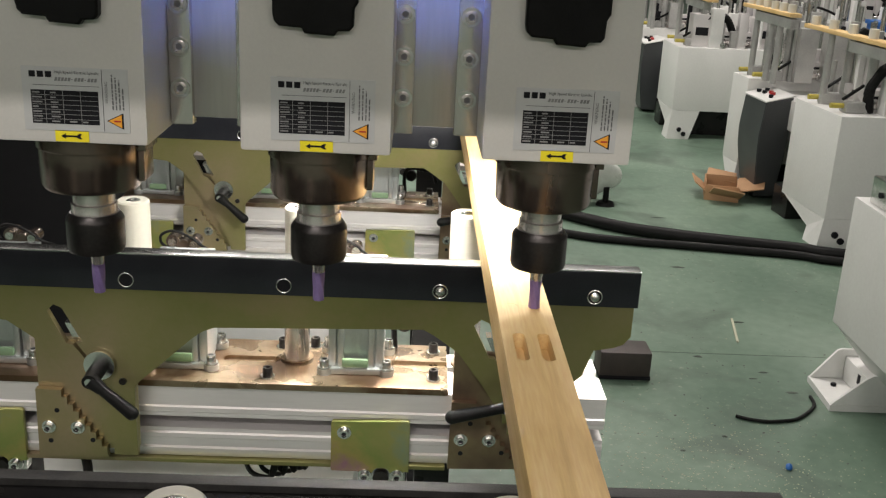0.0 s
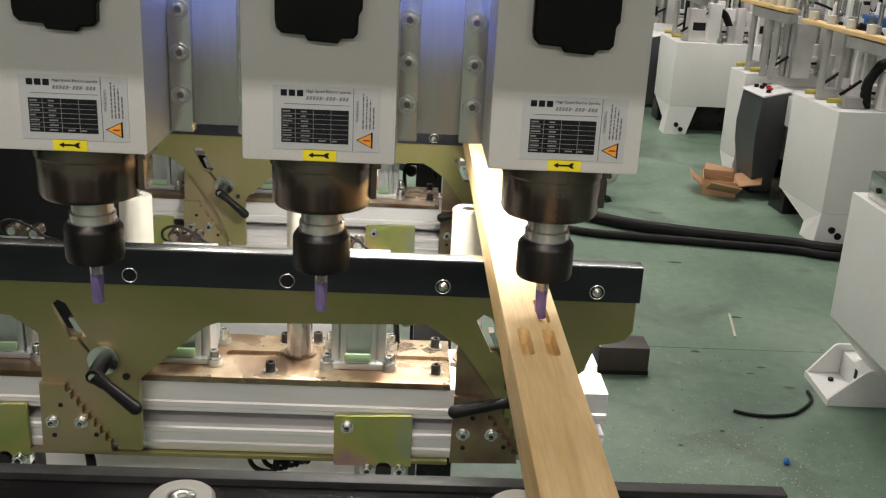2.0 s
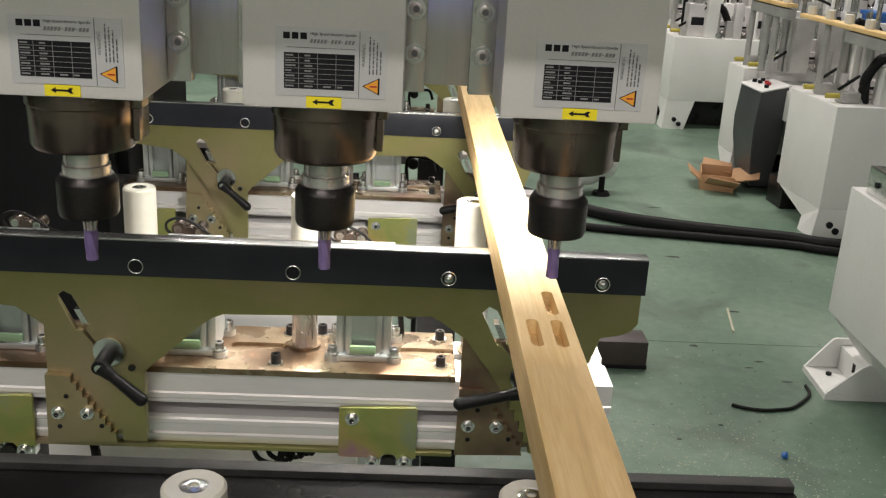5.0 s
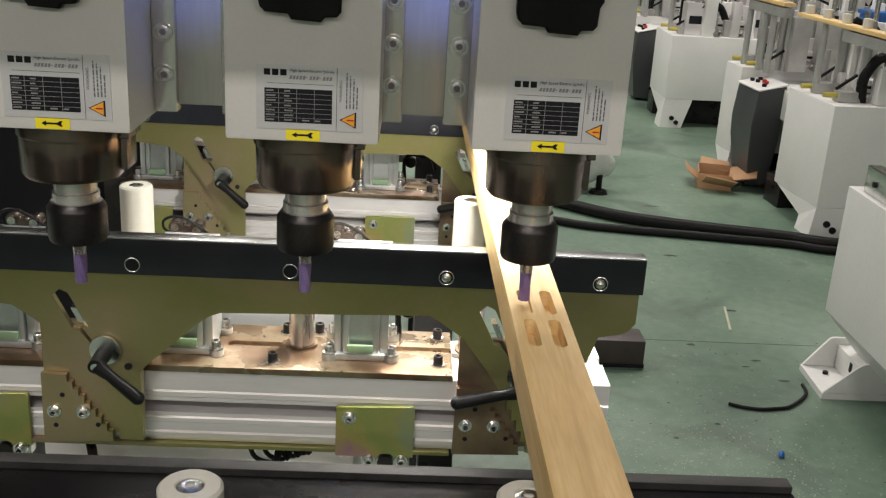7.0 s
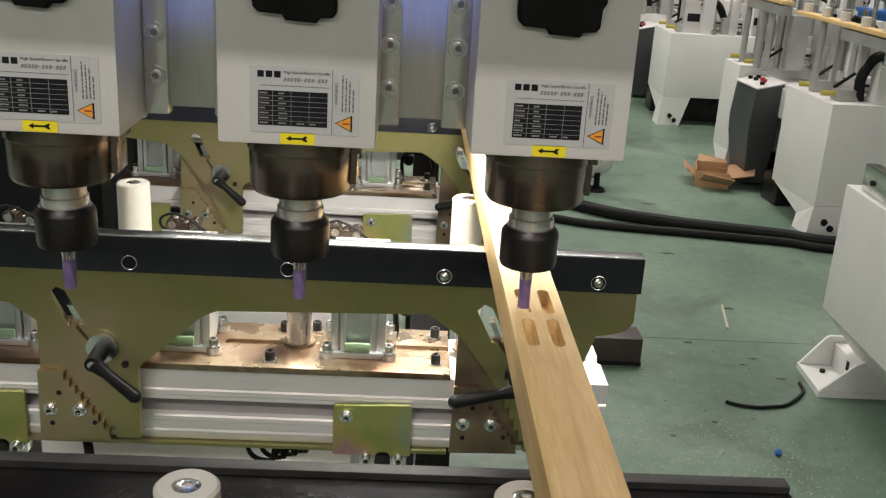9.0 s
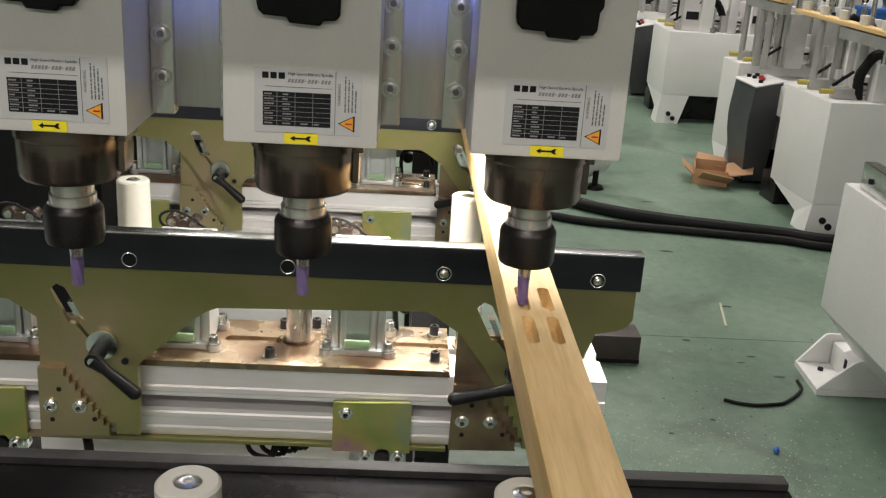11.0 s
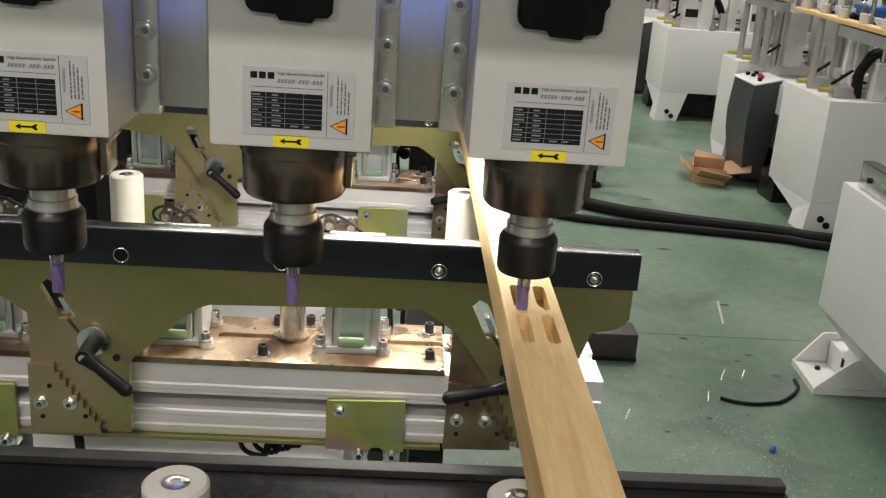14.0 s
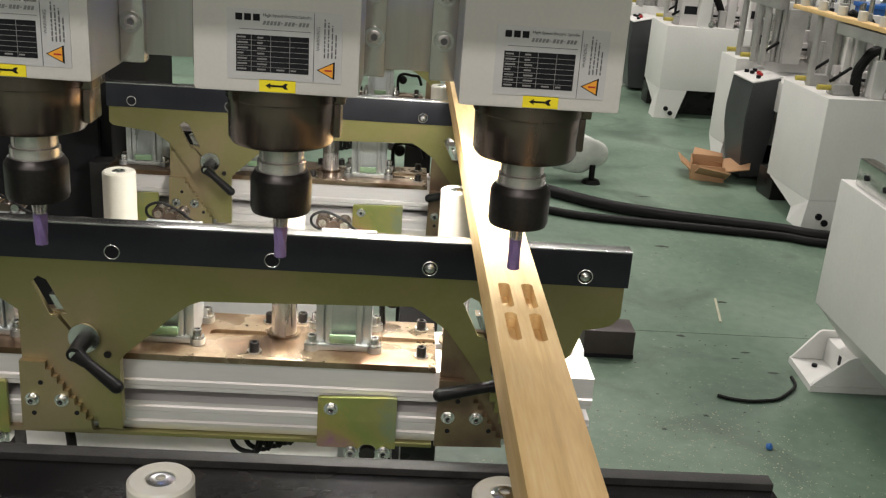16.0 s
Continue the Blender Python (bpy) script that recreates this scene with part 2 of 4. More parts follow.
def rod(bm, a, b, r, r2=None, seg=24):
    a, b = Vector(a), Vector(b)
    m = Matrix.Translation((a + b) / 2) @ (b - a).to_track_quat("Z", "Y").to_matrix().to_4x4()
    bmesh.ops.create_cone(bm, cap_ends=True, segments=seg, radius1=r, radius2=r if r2 is None else r2, depth=(b - a).length, matrix=m)
    return bm


def lathe(bm, axis, profile, seg=40):
    """Turned part about a vertical axis at (x, y); profile of (radius, z) from the top down."""
    rings = []
    for r, z in profile:
        rings.append([bm.verts.new((axis[0] + r * math.cos(2 * math.pi * i / seg), axis[1] + r * math.sin(2 * math.pi * i / seg), z)) for i in range(seg)])
    for p, q in zip(rings, rings[1:]):
        for i in range(seg):
            bm.faces.new((p[i], q[i], q[(i + 1) % seg], p[(i + 1) % seg]))
    bm.faces.new(rings[0])
    bm.faces.new(rings[-1][::-1])
    bmesh.ops.recalc_face_normals(bm, faces=bm.faces[:])
    return bm


def slab(bm, outline, y0, y1, bevel=0.0):
    """A plate with an outline in x and z, from y0 to y1."""
    front = [bm.verts.new((x, y0, z)) for x, z in outline]
    f = bm.faces.new(front)
    got = bmesh.ops.extrude_face_region(bm, geom=[f])
    bmesh.ops.translate(bm, verts=[v for v in got["geom"] if isinstance(v, bmesh.types.BMVert)], vec=(0, y1 - y0, 0))
    bmesh.ops.recalc_face_normals(bm, faces=bm.faces[:])
    if bevel:
        es = [e for e in bm.edges if abs(e.verts[0].co.y - y0) < 1e-7 and abs(e.verts[1].co.y - y0) < 1e-7]
        bmesh.ops.bevel(bm, geom=es, offset=bevel, segments=1, affect="EDGES")
    return bm


def ring(bm, centre, axis, r, thick, seg=32, tube=8):
    q = Vector(axis).to_track_quat("Z", "Y").to_matrix()
    vs = [[bm.verts.new(Vector(centre) + q @ Vector(((r + thick * math.cos(2 * math.pi * j / tube)) * math.cos(2 * math.pi * i / seg), (r + thick * math.cos(2 * math.pi * j / tube)) * math.sin(2 * math.pi * i / seg), thick * math.sin(2 * math.pi * j / tube)))) for j in range(tube)] for i in range(seg)]
    for i in range(seg):
        for j in range(tube):
            bm.faces.new((vs[i][j], vs[(i + 1) % seg][j], vs[(i + 1) % seg][(j + 1) % tube], vs[i][(j + 1) % tube]))
    bmesh.ops.recalc_face_normals(bm, faces=bm.faces[:])
    return bm


def hose(bm, pts, r, seg=10, steps=10):
    """A round hose through the points."""
    pts = [Vector(p) for p in pts]
    line = []
    for i in range(len(pts) - 1):
        p0, p1, p2, p3 = pts[max(i - 1, 0)], pts[i], pts[i + 1], pts[min(i + 2, len(pts) - 1)]
        for k in range(steps):
            u = k / steps
            line.append(0.5 * ((2 * p1) + (p2 - p0) * u + (2 * p0 - 5 * p1 + 4 * p2 - p3) * u * u + (3 * p1 - p0 - 3 * p2 + p3) * u ** 3))
    line.append(pts[-1])
    rings = []
    side = Vector((0, 0, 1))
    for i, c in enumerate(line):
        way = (line[min(i + 1, len(line) - 1)] - line[max(i - 1, 0)]).normalized()
        n = way.cross(side)
        n = n.normalized() if n.length > 1e-3 else way.orthogonal().normalized()
        b = way.cross(n)
        rings.append([bm.verts.new(c + r * (math.cos(2 * math.pi * k / seg) * n + math.sin(2 * math.pi * k / seg) * b)) for k in range(seg)])
    for p, q in zip(rings, rings[1:]):
        for k in range(seg):
            bm.faces.new((p[k], p[(k + 1) % seg], q[(k + 1) % seg], q[k]))
    bm.faces.new(rings[0][::-1])
    bm.faces.new(rings[-1])
    bmesh.ops.recalc_face_normals(bm, faces=bm.faces[:])
    return bm


def smooth(me, angle=35):
    for f in me.polygons:
        f.use_smooth = True
    me.set_sharp_from_angle(angle=radians(angle))


def part(name, bm, material, parent=None, label="", flat=False):
    me = bpy.data.meshes.new(name)
    bm.to_mesh(me)
    bm.free()
    me.materials.append(material)
    if not flat:
        smooth(me)
    ob = new(name, me)
    if parent:
        ob.parent = parent
    if label:
        tagged(ob, label)
    return ob


def again(ob, dx=0.0, dy=0.0, dz=0.0, turn=None):
    """One more piece on the same mesh, shifted in its thing's space, with its sub-parts."""
    o = new(ob.name.split(".")[0], ob.data)
    o.parent = ob.parent
    o.matrix_basis = pose(dx, dy, dz) @ ob.matrix_basis @ (turn or Matrix())
    if ob.get("label"):
        o["label"] = ob["label"]
    for c in ob.children:
        k = new(c.name.split(".")[0], c.data)
        k.parent = o
        k.matrix_basis = c.matrix_basis.copy()
        if c.get("label"):
            k["label"] = c["label"]
    return o


def thing(name, m, label, category, group="", kind=""):
    ob = new(name)
    ob.empty_display_size = 0.05
    ob.matrix_world = m
    return tagged(ob, label, category, group, kind)


B = bmesh.new


def lettering(text, size, m, material, parent, name="lettering", label="", italic=0.0):
    """Flat lettering in the built-in font, as a mesh."""
    cu = bpy.data.curves.new(name, "FONT")
    cu.body, cu.size, cu.align_x, cu.align_y, cu.resolution_u, cu.shear = text, size, "LEFT", "BOTTOM", 2, italic
    tmp = bpy.data.objects.new(name, cu)
    me = bpy.data.meshes.new_from_object(tmp)
    bpy.data.objects.remove(tmp)
    me.transform(m)
    me.materials.clear()
    me.materials.append(material)
    ob = new(name, me)
    ob.parent = parent
    if label:
        tagged(ob, label)
    return ob


def stadium(bm, x, y, half, r, z0, z1, seg=8):
    pts = [(x + r * math.cos(a), y + half - r + r * math.sin(a)) for a in (math.pi * i / seg for i in range(seg + 1))]
    pts += [(x + r * math.cos(a), y - half + r + r * math.sin(a)) for a in (math.pi + math.pi * i / seg for i in range(seg + 1))]
    lo = [bm.verts.new((px, py, z0)) for px, py in pts]
    hi = [bm.verts.new((px, py, z1)) for px, py in pts]
    bm.faces.new(lo[::-1])
    bm.faces.new(hi)
    for i in range(len(pts)):
        bm.faces.new((lo[i], lo[(i + 1) % len(pts)], hi[(i + 1) % len(pts)], hi[i]))
    return bm


# ---- the hall ----
def build_hall():
    bm = B()
    bmesh.ops.create_grid(bm, x_segments=8, y_segments=8, size=14)
    bmesh.ops.translate(bm, verts=bm.verts, vec=(0, 5, 0))
    tagged(part("floor", bm, FLOOR, flat=True), "worn green painted concrete workshop floor", "floor", kind="structure")
    for name, d in (("wall_north", (-14, 14, 18.8, 19, 0, 5.2)), ("wall_south", (-14, 14, -9, -8.8, 0, 5.2)), ("wall_west", (-14, -13.8, -8.8, 18.8, 0, 5.2)), ("wall_east", (13.8, 14, -8.8, 18.8, 0, 5.2))):
        tagged(part(name, box(B(), *d), PLASTER, flat=True), "plain pale painted workshop wall", "wall", kind="structure")
    tagged(part("ceiling", box(B(), -14, 14, -9, 19, 5.2, 5.3), PLASTER, flat=True), "pale workshop roof underside", "ceiling", kind="structure")


# ---- clamping station ----
LEG = 0.345
SLOT_Y, SLOT_RUNS = 0.070, ((-0.088, -0.062), (0.062, 0.113), (0.207, 0.275))


def stair(x0, z0, x1, z1, n):
    """Corner points of a flight of teeth going down from (x0, z0) to (x1, z1)."""
    out = []
    for i in range(n):
        u, v = i / n, (i + 1) / n
        out += [(x0 + (x1 - x0) * u, z0 + (z1 - z0) * u), (x0 + (x1 - x0) * v, z0 + (z1 - z0) * u)]
    return out + [(x1, z1)]


def arc(cx, cz, r, a0, a1, n=6):
    return [(cx + r * math.cos(radians(a0 + (a1 - a0) * i / n)), cz + r * math.sin(radians(a0 + (a1 - a0) * i / n))) for i in range(n + 1)]


def leg_outline(dx):
    pts = [(-0.0987, -0.0397), (-0.0775, -0.0547), (-0.0560, -0.084), (-0.0430, -0.104)]
    pts += stair(-0.0420, -0.108, -0.0185, -0.1595, 5)
    pts += [(0.0012, -0.1600), (0.0012, -0.0965), (0.0060, -0.0900), (0.0263, -0.0719), (0.0500, -0.0500)]
    return [(x + dx, z) for x, z in pts]


def fence_outline():
    left = [(-0.155, -0.009), (-0.155, -0.030), (-0.150, -0.034), (-0.12, -0.0375)]
    mid = [(0.0590, -0.0435), (0.0680, -0.0400), (0.2380, -0.0352)]
    right = [(0.3950, -0.0455), (0.4030, -0.0422), (0.4085, -0.0350), (0.4085, -0.009)]
    last = leg_outline(LEG)[:-1] + [(0.3790, -0.0485)]
    return left + leg_outline(0.0) + mid + last + right


def cut_out(ob, cutter):
    """Takes the cutter's body out of a mesh for good."""
    mod = ob.modifiers.new("cut", "BOOLEAN")
    mod.operation, mod.object, mod.solver = "DIFFERENCE", cutter, "EXACT"
    bpy.context.view_layer.update()
    me = bpy.data.meshes.new_from_object(ob.evaluated_get(bpy.context.evaluated_depsgraph_get()))
    ob.modifiers.clear()
    ob.data = me
    smooth(me)
    bpy.data.objects.remove(cutter)


def cap_screw(name, at, r, h, material, parent, axis="z", washer=True, hole=None):
    """Socket-head screw: knurled head with a hexagon hole, on a washer."""
    bm = B()
    lathe(bm, (0, 0), ((r * 0.55, h * 0.55), (r * 0.56, h), (r * 0.88, h), (r, h * 0.90), (r, 0.0)), 20)
    s = part(name, bm, material, parent)
    s.matrix_basis = pose(*at, 90 if axis == "y" else 0)
    bm = rod(B(), (0, 0, h * 0.5), (0, 0, h * 0.56), r * 0.54, seg=6)
    part("socket", bm, hole or INK, s)
    if washer:
        bm = lathe(B(), (0, 0), ((r * 1.45, 0.0008), (r * 1.5, 0.0), (r * 1.5, -0.0010)), 24)
        part("washer", bm, BRIGHT, s)
    return s


def clamp_lever(parent, hub, tip):
    """Black adjustable clamping lever on a bright stud and washer."""
    hub, tip = Vector(hub), Vector(tip)
    bm = rod(B(), (hub.x + 0.002, 0.0015, hub.z + 0.005), (hub.x + 0.002, -0.0015, hub.z + 0.005), 0.0125, seg=36)
    w = part("lever_washer", bm, BRIGHT, parent, "bright steel washer behind the lever")
    bm = rod(B(), (hub.x, 0.0, hub.z), (hub.x, hub.y - 0.004, hub.z), 0.0068, 0.0060, 20)
    way = (tip - hub).normalized()
    rod(bm, hub, hub + way * 0.012, 0.0066, 0.0050, 16)
    rod(bm, hub + way * 0.010, tip, 0.0044, 0.0056, 16)
    bmesh.ops.create_uvsphere(bm, u_segments=14, v_segments=8, radius=0.0057, matrix=Matrix.Translation(tip))
    lever = part("clamp_lever", bm, BLACKPLASTIC, parent, "black plastic adjustable clamping lever")
    bm = rod(B(), (hub.x, hub.y - 0.0035, hub.z), (hub.x, hub.y - 0.0050, hub.z), 0.0034, seg=16)
    part("lever_screw", bm, BRIGHT, lever)


def air_cylinder(parent, x):
    """Square air cylinder with a flange, four screws and a green window at its foot."""
    bm = B()
    for sx in (-1, 1):
        box(bm, x + sx * 0.0205 - 0.0035, x + sx * 0.0205 + 0.0035, 0.048, 0.092, -0.0925, -0.002, 0.0012)
        box(bm, x + sx * 0.0130 - 0.0025, x + sx * 0.0130 + 0.0025, 0.046, 0.092, -0.0925, -0.002, 0.0010)
    box(bm, x - 0.020, x + 0.020, 0.052, 0.090, -0.0925, -0.002)
    tower = part("air_cylinder", bm, CASTALU, parent, "grey aluminium air cylinder with grooved sides")
    bm = box(B(), x - 0.0235, x + 0.0235, 0.043, 0.096, -0.0975, -0.0915, 0.0015)
    for sx in (-1, 1):
        for y in (0.046, 0.092):
            rod(bm, (x + sx * 0.0270, y, -0.0975), (x + sx * 0.0270, y, -0.0920), 0.0065, seg=18)
    part("flange", bm, CASTALU, tower)
    bm = box(B(), x - 0.0120, x + 0.0110, 0.0425, 0.0465, -0.0905, -0.0825, 0.0018)
    part("label_window", bm, GREEN, tower, "green plastic strip on the cylinder foot")
    for sx in (-1, 1):
        for y in (0.046, 0.092):
            cap_screw("flange_screw", (x + sx * 0.0270, y, -0.0915), 0.0042, 0.0075, BRIGHT, parent)


def station(y, label):
    st = thing("clamping_station", pose(0, y, Z0), label, "machine station", "clamping stations in a row")
    # aluminium beam with its T-groove
    x0, x1 = -0.170, 0.399
    sec = [(0.024, -0.1035), (0.024, -0.1220), (0.0225, -0.1235), (0.0225, -0.1275), (0.024, -0.1290), (0.024, -0.1325), (0.052, -0.1325), (0.052, -0.1435), (0.024, -0.1435), (0.024, -0.1470), (0.0225, -0.1485), (0.0225, -0.1520), (0.024, -0.1535), (0.024, -0.1610), (0.0222, -0.1625), (0.0222, -0.1660), (0.024, -0.1705), (0.106, -0.1705), (0.106, -0.1035), (0.080, -0.1035), (0.080, -0.1085), (0.066, -0.1085), (0.066, -0.1035)]
    bm = B()
    a = [bm.verts.new((x0, yy, z)) for yy, z in sec]
    b = [bm.verts.new((x1, yy, z)) for yy, z in sec]
    n = len(sec)
    for i in range(n):
        bm.faces.new((a[i], a[(i + 1) % n], b[(i + 1) % n], b[i]))
    bm.faces.new(a)
    bm.faces.new(b)
    bmesh.ops.recalc_face_normals(bm, faces=bm.faces[:])
    part("aluminium_beam", bm, PROFILE, st, "grooved silver aluminium profile beam")
    part("beam_underplate", box(B(), -0.168, 0.262, 0.018, 0.10, -0.1745, -0.1708, 0.0006), ZINC, st)
    base = part("base_plate", box(B(), -0.168, 0.262, 0.0205, 0.112, -0.1033, -0.0975, 0.0006), ZINCBROWN, st, "gold passivated steel base plate")
    for xa, xb in SLOT_RUNS:
        bm = stadium(B(), 0.0, 0.0, (xb - xa) / 2, 0.0060, -0.1010, -0.090)
        bmesh.ops.transform(bm, matrix=pose((xa + xb) / 2, SLOT_Y, 0, 0, 0, 90), verts=bm.verts)
        c = part("cutter", bm, ZINCBROWN, st)
        bpy.context.view_layer.update()
        cut_out(base, c)
    # fence
    part("fence_rail", box(B(), -0.157, 0.411, 0.0, 0.0145, -0.0085, 0.0214, 0.0005), BLACKRAIL, st, "black coated fence bar")
    part("rail_cap", box(B(), -0.157, 0.411, 0.0004, 0.0145, 0.0214, 0.0226, 0.0003), BRIGHT, st, "bare bright metal top edge")
    fence = part("fence_plate", slab(B(), fence_outline(), 0.003, 0.009), ZINC, st, "olive-gold zinc plated fence plate with two legs")
    for dx in (0.0, LEG):
        c = part("cutter", slab(B(), [(u + dx, v) for u, v in ((-0.0660, -0.0300), (-0.0600, -0.0245), (-0.0535, -0.0275), (-0.0390, -0.0565), (-0.0440, -0.0575), (-0.0330, -0.0740), (-0.0345, -0.0755), (-0.0470, -0.0595), (-0.0520, -0.0585))], -0.01, 0.03), ZINC, st)
        bpy.context.view_layer.update()
        cut_out(fence, c)
        g = part("guide_plate", slab(B(), [(-0.0800 + dx, -0.0560), (0.0005 + dx, -0.060), (0.0005 + dx, -0.1560), (-0.0800 + dx, -0.1610)], 0.0095, 0.0150), ZINC if dx == 0 else ZINCSHADED, st, "gold steel guide plate behind the fence leg")
        part("spacer", box(B(), -0.070 + dx, -0.010 + dx, 0.0152, 0.0222, -0.160, -0.108), STEEL, st)
        part("slot_block", slab(B(), [(-0.0545 + dx, -0.0430), (-0.0500 + dx, -0.0430), (-0.0440 + dx, -0.0555), (-0.0490 + dx, -0.0555)], 0.0095, 0.0215), BRIGHT, st, "bright block behind the slot")
        t = [(-0.0805 + dx, -0.1004), (-0.0690 + dx, -0.1008)]
        t += [(x + dx, z) for x, z in stair(-0.0640, -0.1010, -0.0245, -0.1590, 9)]
        t += [(-0.0235 + dx, -0.1620), (-0.0816 + dx, -0.1635)]
        part("tooth_plate", slab(B(), t, 0.0030, 0.0090), ZINC if dx == 0 else ZINCSHADED, st, "gold plated plate with a stair of teeth")
        for hx, hz in ((-0.064, -0.1195), (-0.071, -0.1480), (-0.036, -0.1465)):
            part("dowel_hole", rod(B(), (hx + dx, 0.0032, hz), (hx + dx, 0.0026, hz), 0.0021, seg=16), INK, st)
        for bx in (-0.0715, -0.0475):
            cap_screw("plate_screw", (bx + dx, 0.0022, -0.1345), 0.0040, 0.0050, BRIGHT, st, "y")
    clamp_lever(st, (-0.0275, -0.018, -0.0805), (0.0042, -0.019, -0.1085))
    clamp_lever(st, (0.3160, -0.018, -0.0905), (0.2640, -0.018, -0.1030))
    part("leg_pin", rod(B(), (-0.0080, 0.004, -0.0905), (-0.0080, 0.001, -0.0905), 0.0030, seg=18), NUTBLACK, st)
    for i in range(-1, 4):
        r = part("bore_ring", ring(B(), (i * 0.125, -0.0003, 0.0), (0, 1, 0), 0.0058, 0.0006), BRIGHT, st)
        part("bore", rod(B(), (i * 0.125, 0.0002, 0), (i * 0.125, -0.0002, 0), 0.0054), INK, r)
        if i >= 2:
            bm = B()
            bmesh.ops.create_uvsphere(bm, u_segments=18, v_segments=12, radius=0.0046, matrix=pose(i * 0.125, 0.0005, 0.0))
            part("bore_ball", bm, BRIGHT, r, "bright steel ball in the bore")
    # lifting gear on the base plate
    for x in (-0.123, 0.029, 0.181):
        air_cylinder(st, x)
    for x in (-0.049, 0.103 + 0.024, 0.279):
        part("guide_rod", rod(B(), (x, 0.075, -0.098), (x, 0.075, -0.002), 0.0112, seg=28), STEEL, st, "ground steel guide rod")
        part("rod_collar", rod(B(), (x, 0.075, -0.0975), (x, 0.075, -0.0955), 0.0145, seg=28), ZINCBROWN, st)
    for x, yy in ((0.1065, 0.034), (0.2490, 0.040), (0.1120, 0.096), (0.2495, 0.096), (-0.0450, 0.034), (0.141, 0.100)):
        cap_screw("base_screw", (x, yy, -0.0965), 0.0043, 0.0085, NUTBLACK, st)
    # valve elbow with its tube
    bm = hose(B(), [(0.214, 0.104, -0.097), (0.213, 0.102, -0.070), (0.222, 0.100, -0.060), (0.240, 0.100, -0.062), (0.252, 0.100, -0.064), (0.258, 0.100, -0.080)], 0.0028, 8, 6)
    bmesh.ops.create_uvsphere(bm, u_segments=14, v_segments=8, radius=0.0085, matrix=pose(0.222, 0.104, -0.072))
    part("air_elbow", bm, BLACKPLASTIC, st, "black plastic air elbow and tube")
    # stop brackets
    for dx in (0.0, -0.329):
        o = [(0.1627, -0.1310), (0.1640, -0.1295), (0.2288, -0.1275), (0.2305, -0.1290), (0.2305, -0.1770), (0.2245, -0.1770)]
        o += arc(0.2065, -0.1815, 0.0085, 20, 160) + [(0.1950, -0.1775), (0.1640, -0.1775), (0.1627, -0.1760)]
        part("stop_bracket", slab(B(), [(x + dx, z) for x, z in o], 0.0175, 0.0218, 0.0003), ZINCRAINBOW, st, "iridescent gold zinc plated bracket")
        for x, z in ((0.1740, -0.1395), (0.1922, -0.1810), (0.2205, -0.1805)):
            cap_screw("bracket_screw", (x + dx, 0.0170, z), 0.0042, 0.0048, BRIGHT, st, "y")
        part("bracket_block", box(B(), 0.186 + dx, 0.228 + dx, 0.0220, 0.034, -0.1890, -0.1750, 0.001), BRIGHT, st)
        part("bracket_hub", rod(B(), (0.2065 + dx, 0.0215, -0.1835), (0.2065 + dx, 0.0170, -0.1835), 0.0070), NUTBLACK, st)
    # post to the floor, air hoses
    part("post", box(B(), 0.236, 0.268, 0.050, 0.095, -Z0, -0.1750, 0.002), BLACKPAINT, st, "black painted steel support post")
    part("post", box(B(), -0.205, -0.172, 0.070, 0.105, 0.5802 - Z0, -0.1050, 0.002), BLACKPAINT, st, "black painted steel support post")
    bm = B()
    for k in range(4):
        cx, r = 0.098 + 0.010 * k, 0.0135 - 0.0012 * k
        turn_ = [(cx + r * math.cos(a), 0.045 + 0.004 * k + 0.004 * math.sin(a / 2), -0.1905 + r * math.sin(a)) for a in (math.pi * i / 4 for i in range(-1, 8))]
        hose(bm, [(0.112 + 0.004 * k, 0.062, -0.172), *turn_, (cx + 0.016, 0.060, -0.176)], 0.0023, 8, 5)
    part("air_hose", bm, RUBBER, st, "loops of thin black air hose")
    bm = hose(B(), [(-0.060, 0.045, -0.172), (-0.056, 0.038, -0.180), (-0.050, 0.026, -0.188), (-0.044, 0.006, -0.1952), (-0.040, -0.03, -0.1955)], 0.0042)
    part("air_hose", bm, RUBBER, st, "black air hose hanging under the beam")
    return st


